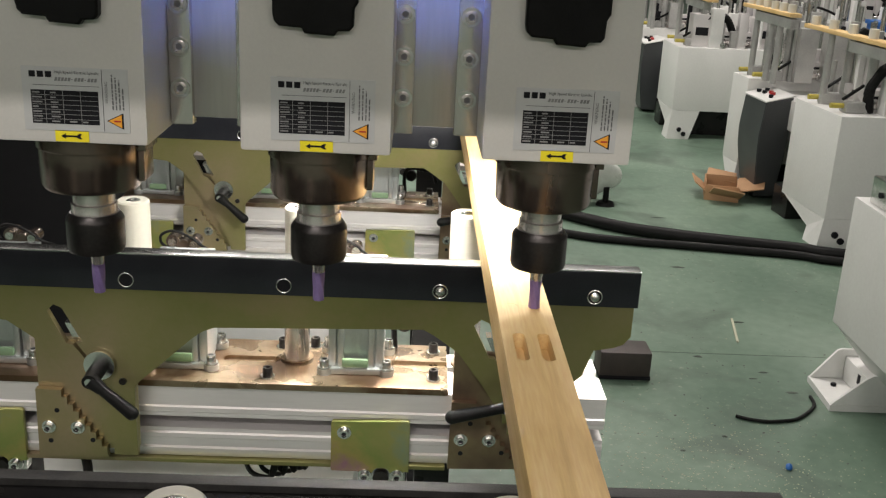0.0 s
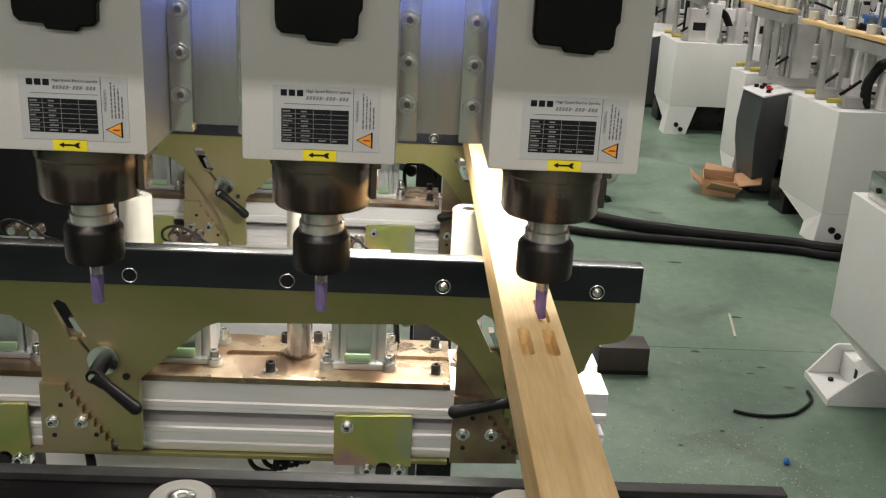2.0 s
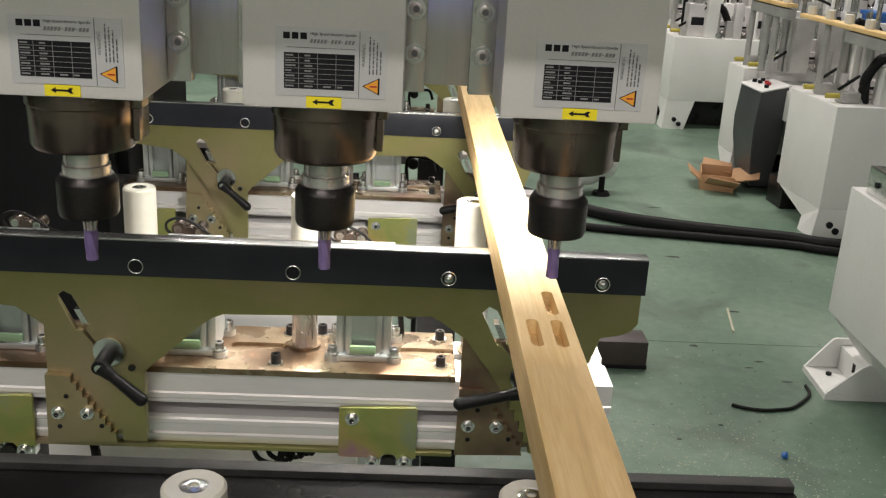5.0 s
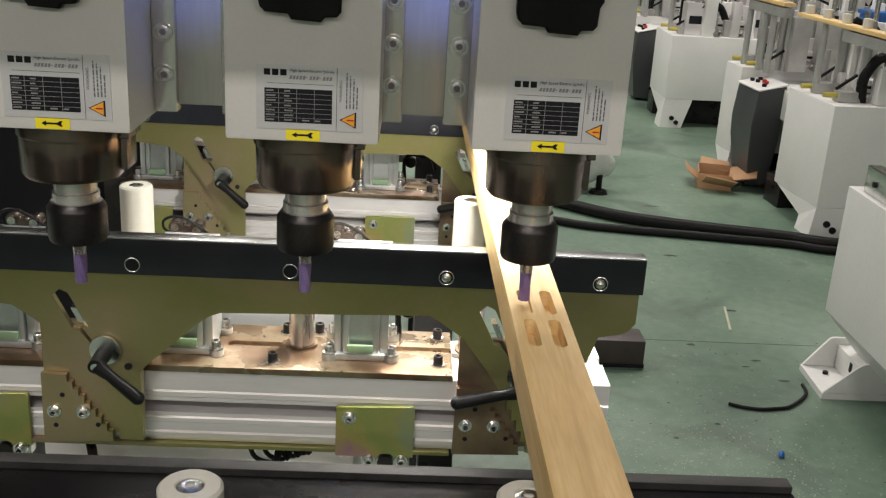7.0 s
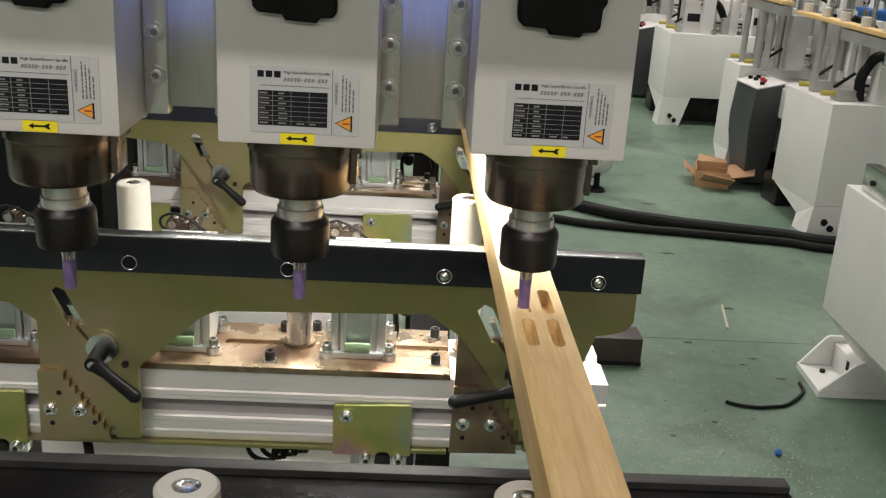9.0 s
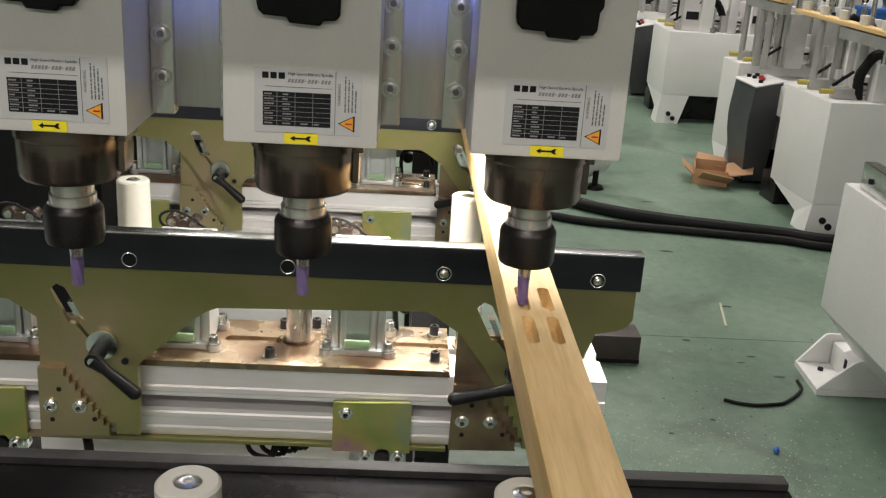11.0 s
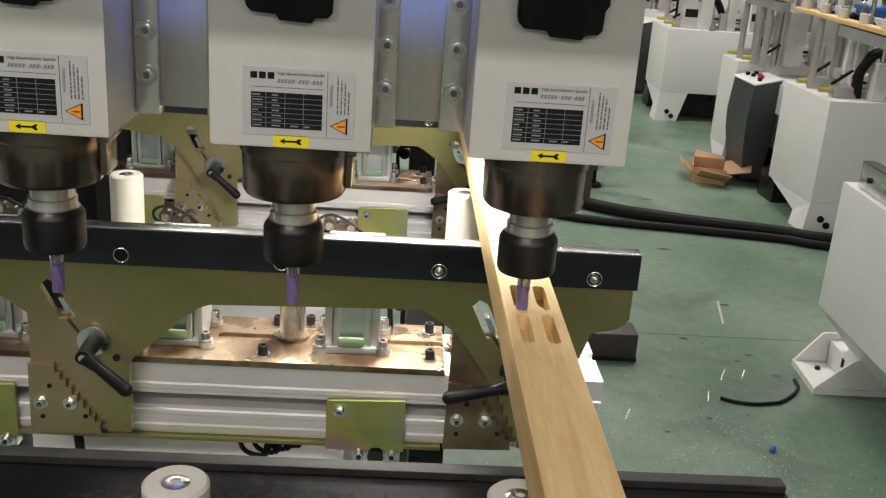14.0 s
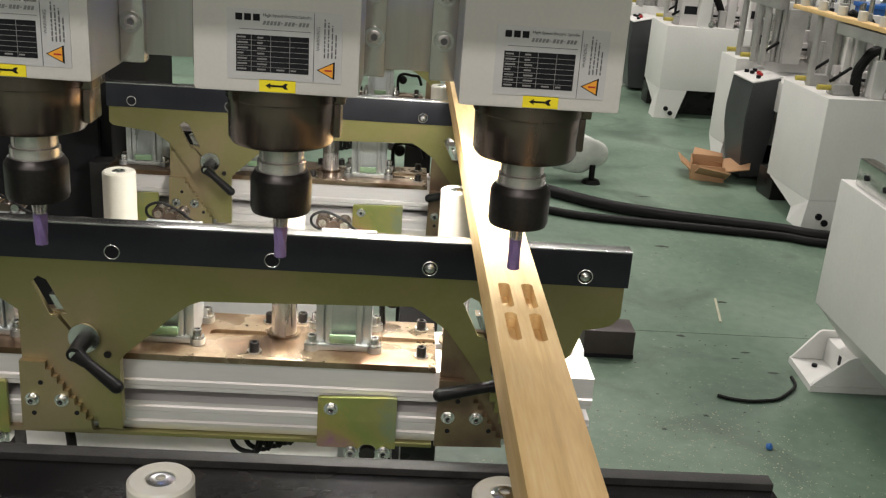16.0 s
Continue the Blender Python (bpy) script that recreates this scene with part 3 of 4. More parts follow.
def roller_rail(y, label, wide):
    """Black rail in front of a station with upright nylon guide rollers."""
    rr = thing("roller_rail", pose(0, y, Z0), label, "roller rail", "roller rails in a row")
    if wide:
        part("rail_plate", box(B(), -0.40, 0.461, -0.420, -0.2245, -0.056, -0.0480, 0.001), RAILPAINT, rr, "glossy black painted flat rail")
        part("rail_lip", box(B(), -0.40, 0.461, -0.2240, -0.2130, -0.075, -0.0440, 0.0012), LIPPAINT, rr)
    else:
        part("rail_plate", box(B(), -0.21, 0.305, -0.352, -0.285, -0.084, -0.0762, 0.001), BRUSHED, rr, "narrow metal rail under the rollers")
    foot = -0.0480 if wide else -0.0760
    for x in (-0.36, 0.36) if wide else (-0.19, 0.25):
        part("post", box(B(), x - 0.02, x + 0.02, -0.342, -0.31, -Z0, foot - 0.0082, 0.002), BLACKPAINT, rr)
    drop = 0.0 if wide else 0.0085
    for x in (-0.0520, 0.1145, 0.2805):
        bm = lathe(B(), (x, -0.33), ((0.0072, 0.0112 - drop), (0.0074, 0.0120 - drop), (0.0145, 0.0120 - drop), (0.0160, 0.0105 - drop), (0.0160, foot + 0.0013), (0.0150, foot + 0.0002)), 44)
        r = part("guide_roller", bm, NYLON, rr, "white nylon guide roller")
        bm = lathe(B(), (x, -0.33), ((0.0022, 0.0108 - drop), (0.0026, 0.0126 - drop), (0.0044, 0.0126 - drop), (0.0068, 0.0116 - drop), (0.0070, 0.0106 - drop)), 24)
        part("roller_screw", bm, BRIGHT, r, "bright countersunk steel screw")
    return rr


def air_fitting(y, x):
    """Small bright air fitting with a loop of black tube on the roller rail."""
    f = thing("air_fitting", pose(x, y - 0.300, Z0 - 0.0760), "bright metal air fitting with a black tube loop", "air fitting", "air fittings along the rails")
    bm = box(B(), -0.010, 0.016, -0.002, 0.012, 0.0, 0.024, 0.002)
    for cx, cz, r in ((-0.006, 0.030, 0.0070), (0.005, 0.0262, 0.0055), (0.016, 0.028, 0.0065)):
        rod(bm, (cx, 0.008, cz), (cx, -0.008, cz), r, seg=24)
    part("fitting_body", bm, DARKSTEEL, f)
    for cx, cz in ((-0.006, 0.030), (0.016, 0.028)):
        part("fitting_screw", rod(B(), (cx, -0.0078, cz), (cx, -0.0115, cz), 0.0042, seg=12), BRIGHT, f)
    bm = hose(B(), [(0.034, 0.006, 0.016), (0.026, -0.006, 0.0240), (0.012, -0.012, 0.0370), (-0.004, -0.013, 0.0430), (-0.0160, -0.012, 0.0380), (-0.0170, -0.010, 0.0290), (-0.010, -0.006, 0.0220), (-0.002, -0.002, 0.0190)], 0.0015, 8, 6)
    part("tube", bm, RUBBER, f)


# ---- the workpiece ----
SLOTS = ((0.2918, -0.168), (0.3066, -0.168), (0.2918, -0.2155), (0.3066, -0.2155))


def workpiece():
    top = 0.0500
    board = part("wooden_board", box(B(), 0.2815, 0.3166, -0.62, 0.680, 0.0228, top, 0.0006), WOOD)
    board.location.z = Z0
    bpy.context.view_layer.update()
    for x, y in SLOTS:
        c = part("cutter", stadium(B(), x, y, 0.0197, 0.0037, top - 0.020, top + 0.01), WOOD)
        c.location.z = Z0
        bpy.context.view_layer.update()
        cut_out(board, c)
    tagged(board, "pale pine board with four rounded mortises across the fences", "board")
    floors = []
    for i, (x, y) in enumerate(SLOTS):
        f = part("mortise_floor", stadium(B(), x, y, 0.0196, 0.00366, top - 0.008, top - 0.00004), WOOD, board)
        floors.append(f)
    return board, floors


# ---- the spindle heads ----
PITCH = 0.1387


def nameplate(parent, x, y):
    """Printed silver label: logo bars, table and warning triangle, on the face y at the spindle's centre x."""
    f = y - 0.0004
    lab = part("nameplate", box(B(), x - 0.0250, x + 0.0330, f, y + 0.0005, Z0 + 0.1635, Z0 + 0.1990), LABEL, parent, "printed silver rating label with a black table")
    e = f - 0.00025
    bm = B()
    for k in range(3):
        u = x - 0.0208 + k * 0.0044
        box(bm, u, u + 0.0034, e, f, Z0 + 0.1932, Z0 + 0.1966)
    part("logo", bm, INK, lab)
    part("rating_table", box(B(), x - 0.0205, x + 0.0163, e, f, Z0 + 0.1675, Z0 + 0.1862), INK, lab)
    bm = B()
    g = e - 0.0002
    for k in range(1, 7):
        z = Z0 + 0.1675 + 0.0187 * k / 7
        box(bm, x - 0.0205, x + 0.0163, g, e, z - 0.00011, z + 0.00011)
    for u in (-0.0128, -0.0030, 0.0066):
        box(bm, x + u - 0.00012, x + u + 0.00012, g, e, Z0 + 0.1675, Z0 + 0.1862)
    rnd = random.Random(5)
    for k in range(7):
        z = Z0 + 0.1675 + 0.0187 * (k + 0.5) / 7
        box(bm, x - 0.0198, x - 0.0198 + rnd.uniform(0.003, 0.0055), g, e, z - 0.0004, z + 0.0004)
        box(bm, x - 0.0098, x - 0.0098 + rnd.uniform(0.0025, 0.005), g, e, z - 0.0004, z + 0.0004)
    box(bm, x + 0.000, x + 0.004, g, e, Z0 + 0.1685, Z0 + 0.1693)
    box(bm, x + 0.0072, x + 0.0100, g, e, Z0 + 0.1685, Z0 + 0.1693)
    tagged(part("table_print", bm, PALEINK, lab), kind="stuff")
    stand = lambda px, pz, up=False: Matrix.Translation((px, e, pz)) @ pose(0, 0, 0, 90) @ pose(0, 0, 0, 0, 0, 90 if up else 0)
    lettering("High Speed Electric Spindle", 0.0022, stand(x - 0.0070, Z0 + 0.1951), INK, lab)
    bm = B()
    for k in range(13):
        u = x - 0.0072 + k * 0.0018
        w, h = (0.0011, 0.0004) if k in (5, 9) else (0.0013, 0.0020)
        z = Z0 + 0.1924 - h / 2
        slab(bm, [(u, z), (u + w, z), (u + w + h * 0.3, z + h), (u + h * 0.3, z + h)], e, f)
    tagged(part("model_print", bm, PALEINK, lab), kind="stuff")
    bm = box(B(), x - 0.0190, x + 0.0170, e, f, Z0 + 0.18880, Z0 + 0.18905)
    box(bm, x + 0.0186, x + 0.0189, e, f, Z0 + 0.1640, Z0 + 0.1985)
    tagged(part("rule_print", bm, GREYINK, lab), kind="stuff")
    lettering("WARNING", 0.0025, stand(x + 0.0222, Z0 + 0.1800, True), GREYINK, lab)
    bm = B()
    for k in range(4):
        u, z = x + 0.0238 + k * 0.0019, Z0 + 0.1765
        end = Z0 + (0.1960, 0.1945, 0.1930, 0.1890)[k]
        while z < end:
            run = rnd.uniform(0.0010, 0.0032)
            box(bm, u, u + 0.0007, e, f, z, min(z + run, end))
            z += run + 0.0006
    tagged(part("warning_print", bm, GREYINK, lab), kind="stuff")
    tri = lambda s: [(x + 0.0250 - 0.0046 * s, Z0 + 0.1702), (x + 0.0250 + 0.0046 * s, Z0 + 0.1702 + 0.0046 * s), (x + 0.0250 + 0.0046 * s, Z0 + 0.1702 - 0.0046 * s)]
    sign = part("warning_triangle", slab(B(), tri(1.0), e, f), INK, lab)
    part("triangle_fill", slab(B(), tri(0.80), e - 0.0002, e), ORANGE, sign)
    part("triangle_mark", box(B(), x + 0.0245, x + 0.0282, e - 0.0004, e - 0.0002, Z0 + 0.1698, Z0 + 0.1706), REDINK, sign)
    stick = part("direction_sticker", box(B(), x - 0.0088, x + 0.0098, f, y + 0.0005, Z0 + 0.1575, Z0 + 0.1638), YELLOW, parent, "yellow sticker with a black arrow")
    zc = Z0 + 0.16065
    arrow = [(x - 0.0056, zc), (x - 0.0030, zc + 0.0015), (x - 0.0030, zc + 0.0005), (x + 0.0030, zc + 0.0005), (x + 0.0044, zc + 0.0015), (x + 0.0060, zc + 0.0015), (x + 0.0050, zc), (x + 0.0060, zc - 0.0015), (x + 0.0044, zc - 0.0015), (x + 0.0030, zc - 0.0005), (x - 0.0030, zc - 0.0005), (x - 0.0030, zc - 0.0015)]
    part("arrow", slab(B(), arrow, e, f), INK, stick)


def spindle(parent, x):
    """One motor spindle: square body, flange ring, collet nut and router bit."""
    ya, yf, yb = -0.165, -0.210, -0.1465
    bm = box(B(), x - 0.0424, x + 0.0424, yf, yb, Z0 + 0.1565, Z0 + 0.420, 0.0022, 2)
    body = part("spindle_body", bm, CAST, parent, "square grey painted spindle motor housing")
    o = [(-0.0265, 0.420), (-0.0265, 0.2300), (-0.0255, 0.2260), (-0.0225, 0.2235), (-0.0085, 0.2228), (-0.0065, 0.2200), (0.0120, 0.2192), (0.0142, 0.2218), (0.0215, 0.2222), (0.0238, 0.2245), (0.0243, 0.2340), (0.0265, 0.2370), (0.0265, 0.420)]
    part("connector_cover", slab(B(), [(x + u * 0.865 - 0.0002, Z0 + z + 0.0038) for u, z in o], yf - 0.0070, yf + 0.001, 0.0012), BLACKPLASTIC, body, "black plastic connector cover")
    nameplate(body, x, yf)
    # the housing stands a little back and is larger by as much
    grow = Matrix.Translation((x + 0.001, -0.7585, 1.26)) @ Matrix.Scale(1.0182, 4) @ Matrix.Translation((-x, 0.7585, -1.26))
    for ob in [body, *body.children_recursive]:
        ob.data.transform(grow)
    bm = lathe(B(), (x, ya), ((0.0312, Z0 + 0.1566), (0.0312, Z0 + 0.1462), (0.0309, Z0 + 0.1458), (0.0300, Z0 + 0.1456), (0.0300, Z0 + 0.1352), (0.0298, Z0 + 0.1348), (0.0298, Z0 + 0.1236), (0.0282, Z0 + 0.1208), (0.0240, Z0 + 0.1198), (0.0150, Z0 + 0.1196)), 64)
    nose = part("spindle_nose", bm, DARKSTEEL, body, "dark bronze-toned turned steel nose")
    bm = box(B(), x + 0.0195, x + 0.0355, ya - 0.006, ya + 0.020, Z0 + 0.1440, Z0 + 0.1560, 0.0008)
    box(bm, x + 0.0195, x + 0.0332, ya - 0.004, ya + 0.018, Z0 + 0.1245, Z0 + 0.1438, 0.0012)
    part("nose_lug", bm, DARKSTEEL, nose, "steel clamping lug on the nose")
    bm = lathe(B(), (x, ya), ((0.0126, Z0 + 0.1206), (0.0126, Z0 + 0.1108), (0.0121, Z0 + 0.1104), (0.0121, Z0 + 0.1098), (0.0138, Z0 + 0.1092), (0.0138, Z0 + 0.1010), (0.0120, Z0 + 0.1005)), 40)
    part("spindle_shaft", bm, STEEL, body, "bright ground steel shaft collar")
    bm = lathe(B(), (x, ya), ((0.0150, Z0 + 0.1035), (0.0174, Z0 + 0.1000), (0.0176, Z0 + 0.0985), (0.0176, Z0 + 0.0815), (0.0168, Z0 + 0.0790), (0.0080, Z0 + 0.0775), (0.0060, Z0 + 0.0775)), 48)
    nut = part("collet_nut", bm, NUTBLACK, body, "black collet nut")
    # fluted cutter with a thicker shank
    bm = lathe(B(), (x, ya), ((0.0048, Z0 + 0.0790), (0.0048, Z0 + 0.0755), (0.0042, Z0 + 0.0735), (0.0038, Z0 + 0.0690)), 24)
    part("bit_shank", bm, STEEL, body, "bright steel cutter shank")
    bm = B()
    rings = []
    for k in range(19):
        z, a = Z0 + 0.0700 - k * 0.0011, k * 0.06
        rings.append([bm.verts.new((x + r * math.cos(a + t), ya + r * math.sin(a + t), z)) for r, t in ((0.0040, 0.0), (0.0040, 0.9), (0.0039, 1.7), (0.0036, 2.3), (0.0040, math.pi), (0.0040, math.pi + 0.9), (0.0039, math.pi + 1.7), (0.0036, math.pi + 2.3))])
    for p, q in zip(rings, rings[1:]):
        for i in range(8):
            bm.faces.new((p[i], q[i], q[(i + 1) % 8], p[(i + 1) % 8]))
    bm.faces.new(rings[-1])
    bm.faces.new(rings[0][::-1])
    bmesh.ops.recalc_face_normals(bm, faces=bm.faces[:])
    part("router_bit", bm, VIOLET, body, "violet coated fluted router bit")
    return body


def strip(parent, x0, x1):
    """Bright clamping strip with a row of socket screws."""
    y = -0.1460
    bm = box(B(), x0, x1, y, y + 0.012, Z0 + 0.1560, Z0 + 0.42, 0.0014, 2)
    s = part("clamp_strip", bm, STEEL, parent, "bright steel clamping strip with socket screws")
    for k in range(8):
        z = Z0 + 0.1790 + 0.0253 * k
        cap_screw("strip_screw", ((x0 + x1) / 2, y - 0.0006, z), 0.0040, 0.0016, STEEL, parent, "y", hole=GREYINK)


def carriage():
    head = thing("spindle_carriage", pose(0, 0, 0), "three grey router spindles side by side on a steel slide", "router head")
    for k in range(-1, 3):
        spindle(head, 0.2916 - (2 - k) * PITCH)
    for x0, x1 in ((0.0585, 0.0725), (0.0995, 0.1140), (0.1955, 0.2090), (0.2347, 0.2497), (-0.0770, -0.0630), (-0.0360, -0.0215)):
        strip(head, x0, x1)
    for x0, x1 in ((-0.064, -0.035), (0.0715, 0.1005), (0.2080, 0.2357), (0.26, 0.330)):
        part("slide_plate", box(B(), x0, x1, -0.1400, -0.1250, Z0 + 0.1600, Z0 + 0.42, 0.001), BRUSHED, head, "brushed bright metal slide plate")
    part("back_plate", box(B(), -0.12, 0.326, -0.1248, -0.1000, Z0 + 0.175, Z0 + 0.42, 0.001), BRUSHED, head)
    # unseen blue glow bars, added with shields that cut their tint off lower down
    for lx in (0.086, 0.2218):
        part("indicator_light", box(B(), lx - 0.011, lx + 0.011, -0.1735, -0.1725, Z0 + 0.3235, Z0 + 0.3275), BLUELIGHT, head, "added unseen blue glow bar that tints the slide plates")
        for sx in (-1, 1):
            part("light_shield", box(B(), lx + sx * 0.0122 - 0.0004, lx + sx * 0.0122 + 0.0004, -0.1800, -0.1715, Z0 + 0.2962, Z0 + 0.3290, 0.0001), BLACKPLASTIC, head)
        part("light_shield", box(B(), lx - 0.0235, lx + 0.0235, -0.1800, -0.1650, Z0 + 0.2945, Z0 + 0.2960, 0.0002), BLACKPLASTIC, head)
        part("light_shield", box(B(), lx - 0.0235, lx + 0.0235, -0.1812, -0.1802, Z0 + 0.2945, Z0 + 0.3330, 0.0002), BLACKPLASTIC, head)
        part("light_bracket", box(B(), lx - 0.008, lx + 0.008, -0.180, -0.1395, Z0 + 0.3292, Z0 + 0.333, 0.0005), BRUSHED, head)
    return head


def gantry():
    """Gantry beam above the heads, out of which they hang, and an added unseen baffle."""
    g = thing("gantry", pose(0, 0, 0), "painted steel gantry beam carrying the spindle slide", "gantry")
    part("beam", box(B(), -0.75, 0.75, -0.070, 0.0, 1.43, 1.75, 0.004), WHITE, g)
    # unseen baffle, added to cut the front light off the upper spindle housings
    part("hood", box(B(), -0.75, 0.75, -0.55, -0.535, 1.472, 1.85, 0.002), WHITE, g)
    part("hood_top", box(B(), -0.75, 0.75, -0.535, -0.068, 1.83, 1.845, 0.002), WHITE, g)
    part("column", box(B(), -0.75, -0.60, -0.068, 0.12, 0.0, 1.43, 0.004), WHITE, g)


def machine_base():
    b = thing("machine_base", pose(0, 0, 0), "white sheet metal machine base under the stations", "machine base")
    part("cover", box(B(), -0.90, 0.165, -0.10, 1.6, 0.10, 0.58, 0.004), WHITE, b, "white painted sheet cover")
    part("plinth", box(B(), -0.88, 0.15, -0.08, 1.58, 0.0, 0.0995, 0.002), BLACKPAINT, b)
    part("side_box", box(B(), 0.1655, 0.200, 0.12, 0.40, 0.12, 0.545, 0.003), WHITE, b)
    # near-black box added to fill a dark background area, front panel and grip included
    c = thing("control_cabinet", pose(0, 0, 0), "near-black upright box added behind the stations", "cabinet")
    part("cabinet_body", box(B(), -0.80, -0.185, 0.66, 1.05, 0.5805, 1.45, 0.006), NEARBLACK, c)
    front_panel = part("cabinet_door", box(B(), -0.78, -0.20, 0.645, 0.6595, 0.60, 1.43, 0.004), NEARBLACK, c)
    part("door_handle", box(B(), -0.245, -0.225, 0.628, 0.6448, 0.98, 1.08, 0.004), BLACKPLASTIC, front_panel)


# ---- far machines and loose things ----
def end_frame(parent, x, y0, y1, depth, h, low):
    """White sheet-metal end frame: bevelled body on two splayed feet with levelling bolts."""
    f = part("end_frame", box(B(), x, x + depth, y0, y1, low, h, 0.004), WHITE, parent, "white painted sheet metal end frame")
    w = min(0.40, y1 - y0)
    for x0, x1, lean in ((x, x + 0.17, 0.05), (x + depth - 0.17, x + depth, 0.0)):
        bm = B()
        o = [(y0, 0.0), (y0 + 0.13, 0.0), (y0 + 0.14, low * 0.45), (y0 + w * 0.97, low - 0.0002), (y0, low - 0.0002)]
        p = [bm.verts.new((x0 - (0.015 if z == 0 and lean else 0), y, z)) for y, z in o]
        q = [bm.verts.new((x1 - (lean if z < 0.1 else 0), y, z)) for y, z in o]
        bm.faces.new(p)
        bm.faces.new(q[::-1])
        for i in range(5):
            bm.faces.new((p[i], q[i], q[(i + 1) % 5], p[(i + 1) % 5]))
        bmesh.ops.recalc_face_normals(bm, faces=bm.faces[:])
        part("frame_leg", bm, WHITE, f)
    part("toe_panel", box(B(), x + 0.17, x + depth - 0.17, y0 + 0.16, y1 - 0.02, 0.0, low - 0.0002), BLACKPAINT, f)
    for u in (0.055, 0.085):
        part("frame_bolt", rod(B(), (x + u, y0 + 0.001, 0.06 - (u - 0.055) * 0.9), (x + u, y0 - 0.010, 0.06 - (u - 0.055) * 0.9), 0.014, seg=14), INK, f)
    return f


def control_panel(parent, x, y0, y1, h):
    """Dark control box, widest at its waist and drawn in at the foot, with a sloping white button panel."""
    bm = B()
    rows = []
    for xa, ya, yb, za, zb in ((x + 0.030, y0 + 0.06, y1 - 0.02, 0.02, 0.02), (x - 0.008, y0 + 0.008, y1, 0.24, 0.24), (x - 0.014, y0, y1, 0.33, 0.33), (x, y0, y1, h - 0.03, h)):
        rows.append([bm.verts.new(c) for c in ((xa, ya, za), (x + 0.13, ya, zb), (x + 0.13, yb, zb), (xa, yb, za))])
    for p, q in zip(rows, rows[1:]):
        for k in range(4):
            bm.faces.new((p[k], p[(k + 1) % 4], q[(k + 1) % 4], q[k]))
    bm.faces.new(rows[0][::-1])
    bm.faces.new(rows[-1])
    bmesh.ops.recalc_face_normals(bm, faces=bm.faces[:])
    bmesh.ops.bevel(bm, geom=bm.edges[:], offset=0.004, segments=2, affect="EDGES")
    box_ = part("control_box", bm, CHARCOAL, parent, "charcoal painted control box")
    bm = B()
    a = [bm.verts.new(c) for c in ((x - 0.005, y0 - 0.005, h - 0.029), (x + 0.135, y0 - 0.005, h + 0.002), (x + 0.135, y1 + 0.005, h + 0.002), (x - 0.005, y1 + 0.005, h - 0.029))]
    f = bm.faces.new(a)
    got = bmesh.ops.extrude_face_region(bm, geom=[f])
    bmesh.ops.translate(bm, verts=[v for v in got["geom"] if isinstance(v, bmesh.types.BMVert)], vec=(0, 0, 0.006))
    bmesh.ops.recalc_face_normals(bm, faces=bm.faces[:])
    top = part("panel_top", bm, WHITE, box_, "white sloping button panel")
    for k, (u, v, material) in enumerate(((0.3, 0.2, INK), (0.5, 0.35, REDINK), (0.55, 0.5, REDINK), (0.4, 0.62, INK), (0.6, 0.75, INK), (0.35, 0.82, INK))):
        px, py = x + 0.13 * u, y0 + (y1 - y0) * v
        pz = h - 0.029 + 0.031 * (u * 0.13 + 0.005) / 0.14 + 0.006
        part("button", rod(B(), (px, py, pz), (px, py, pz + 0.014), 0.011, seg=14), material, top)
    return box_


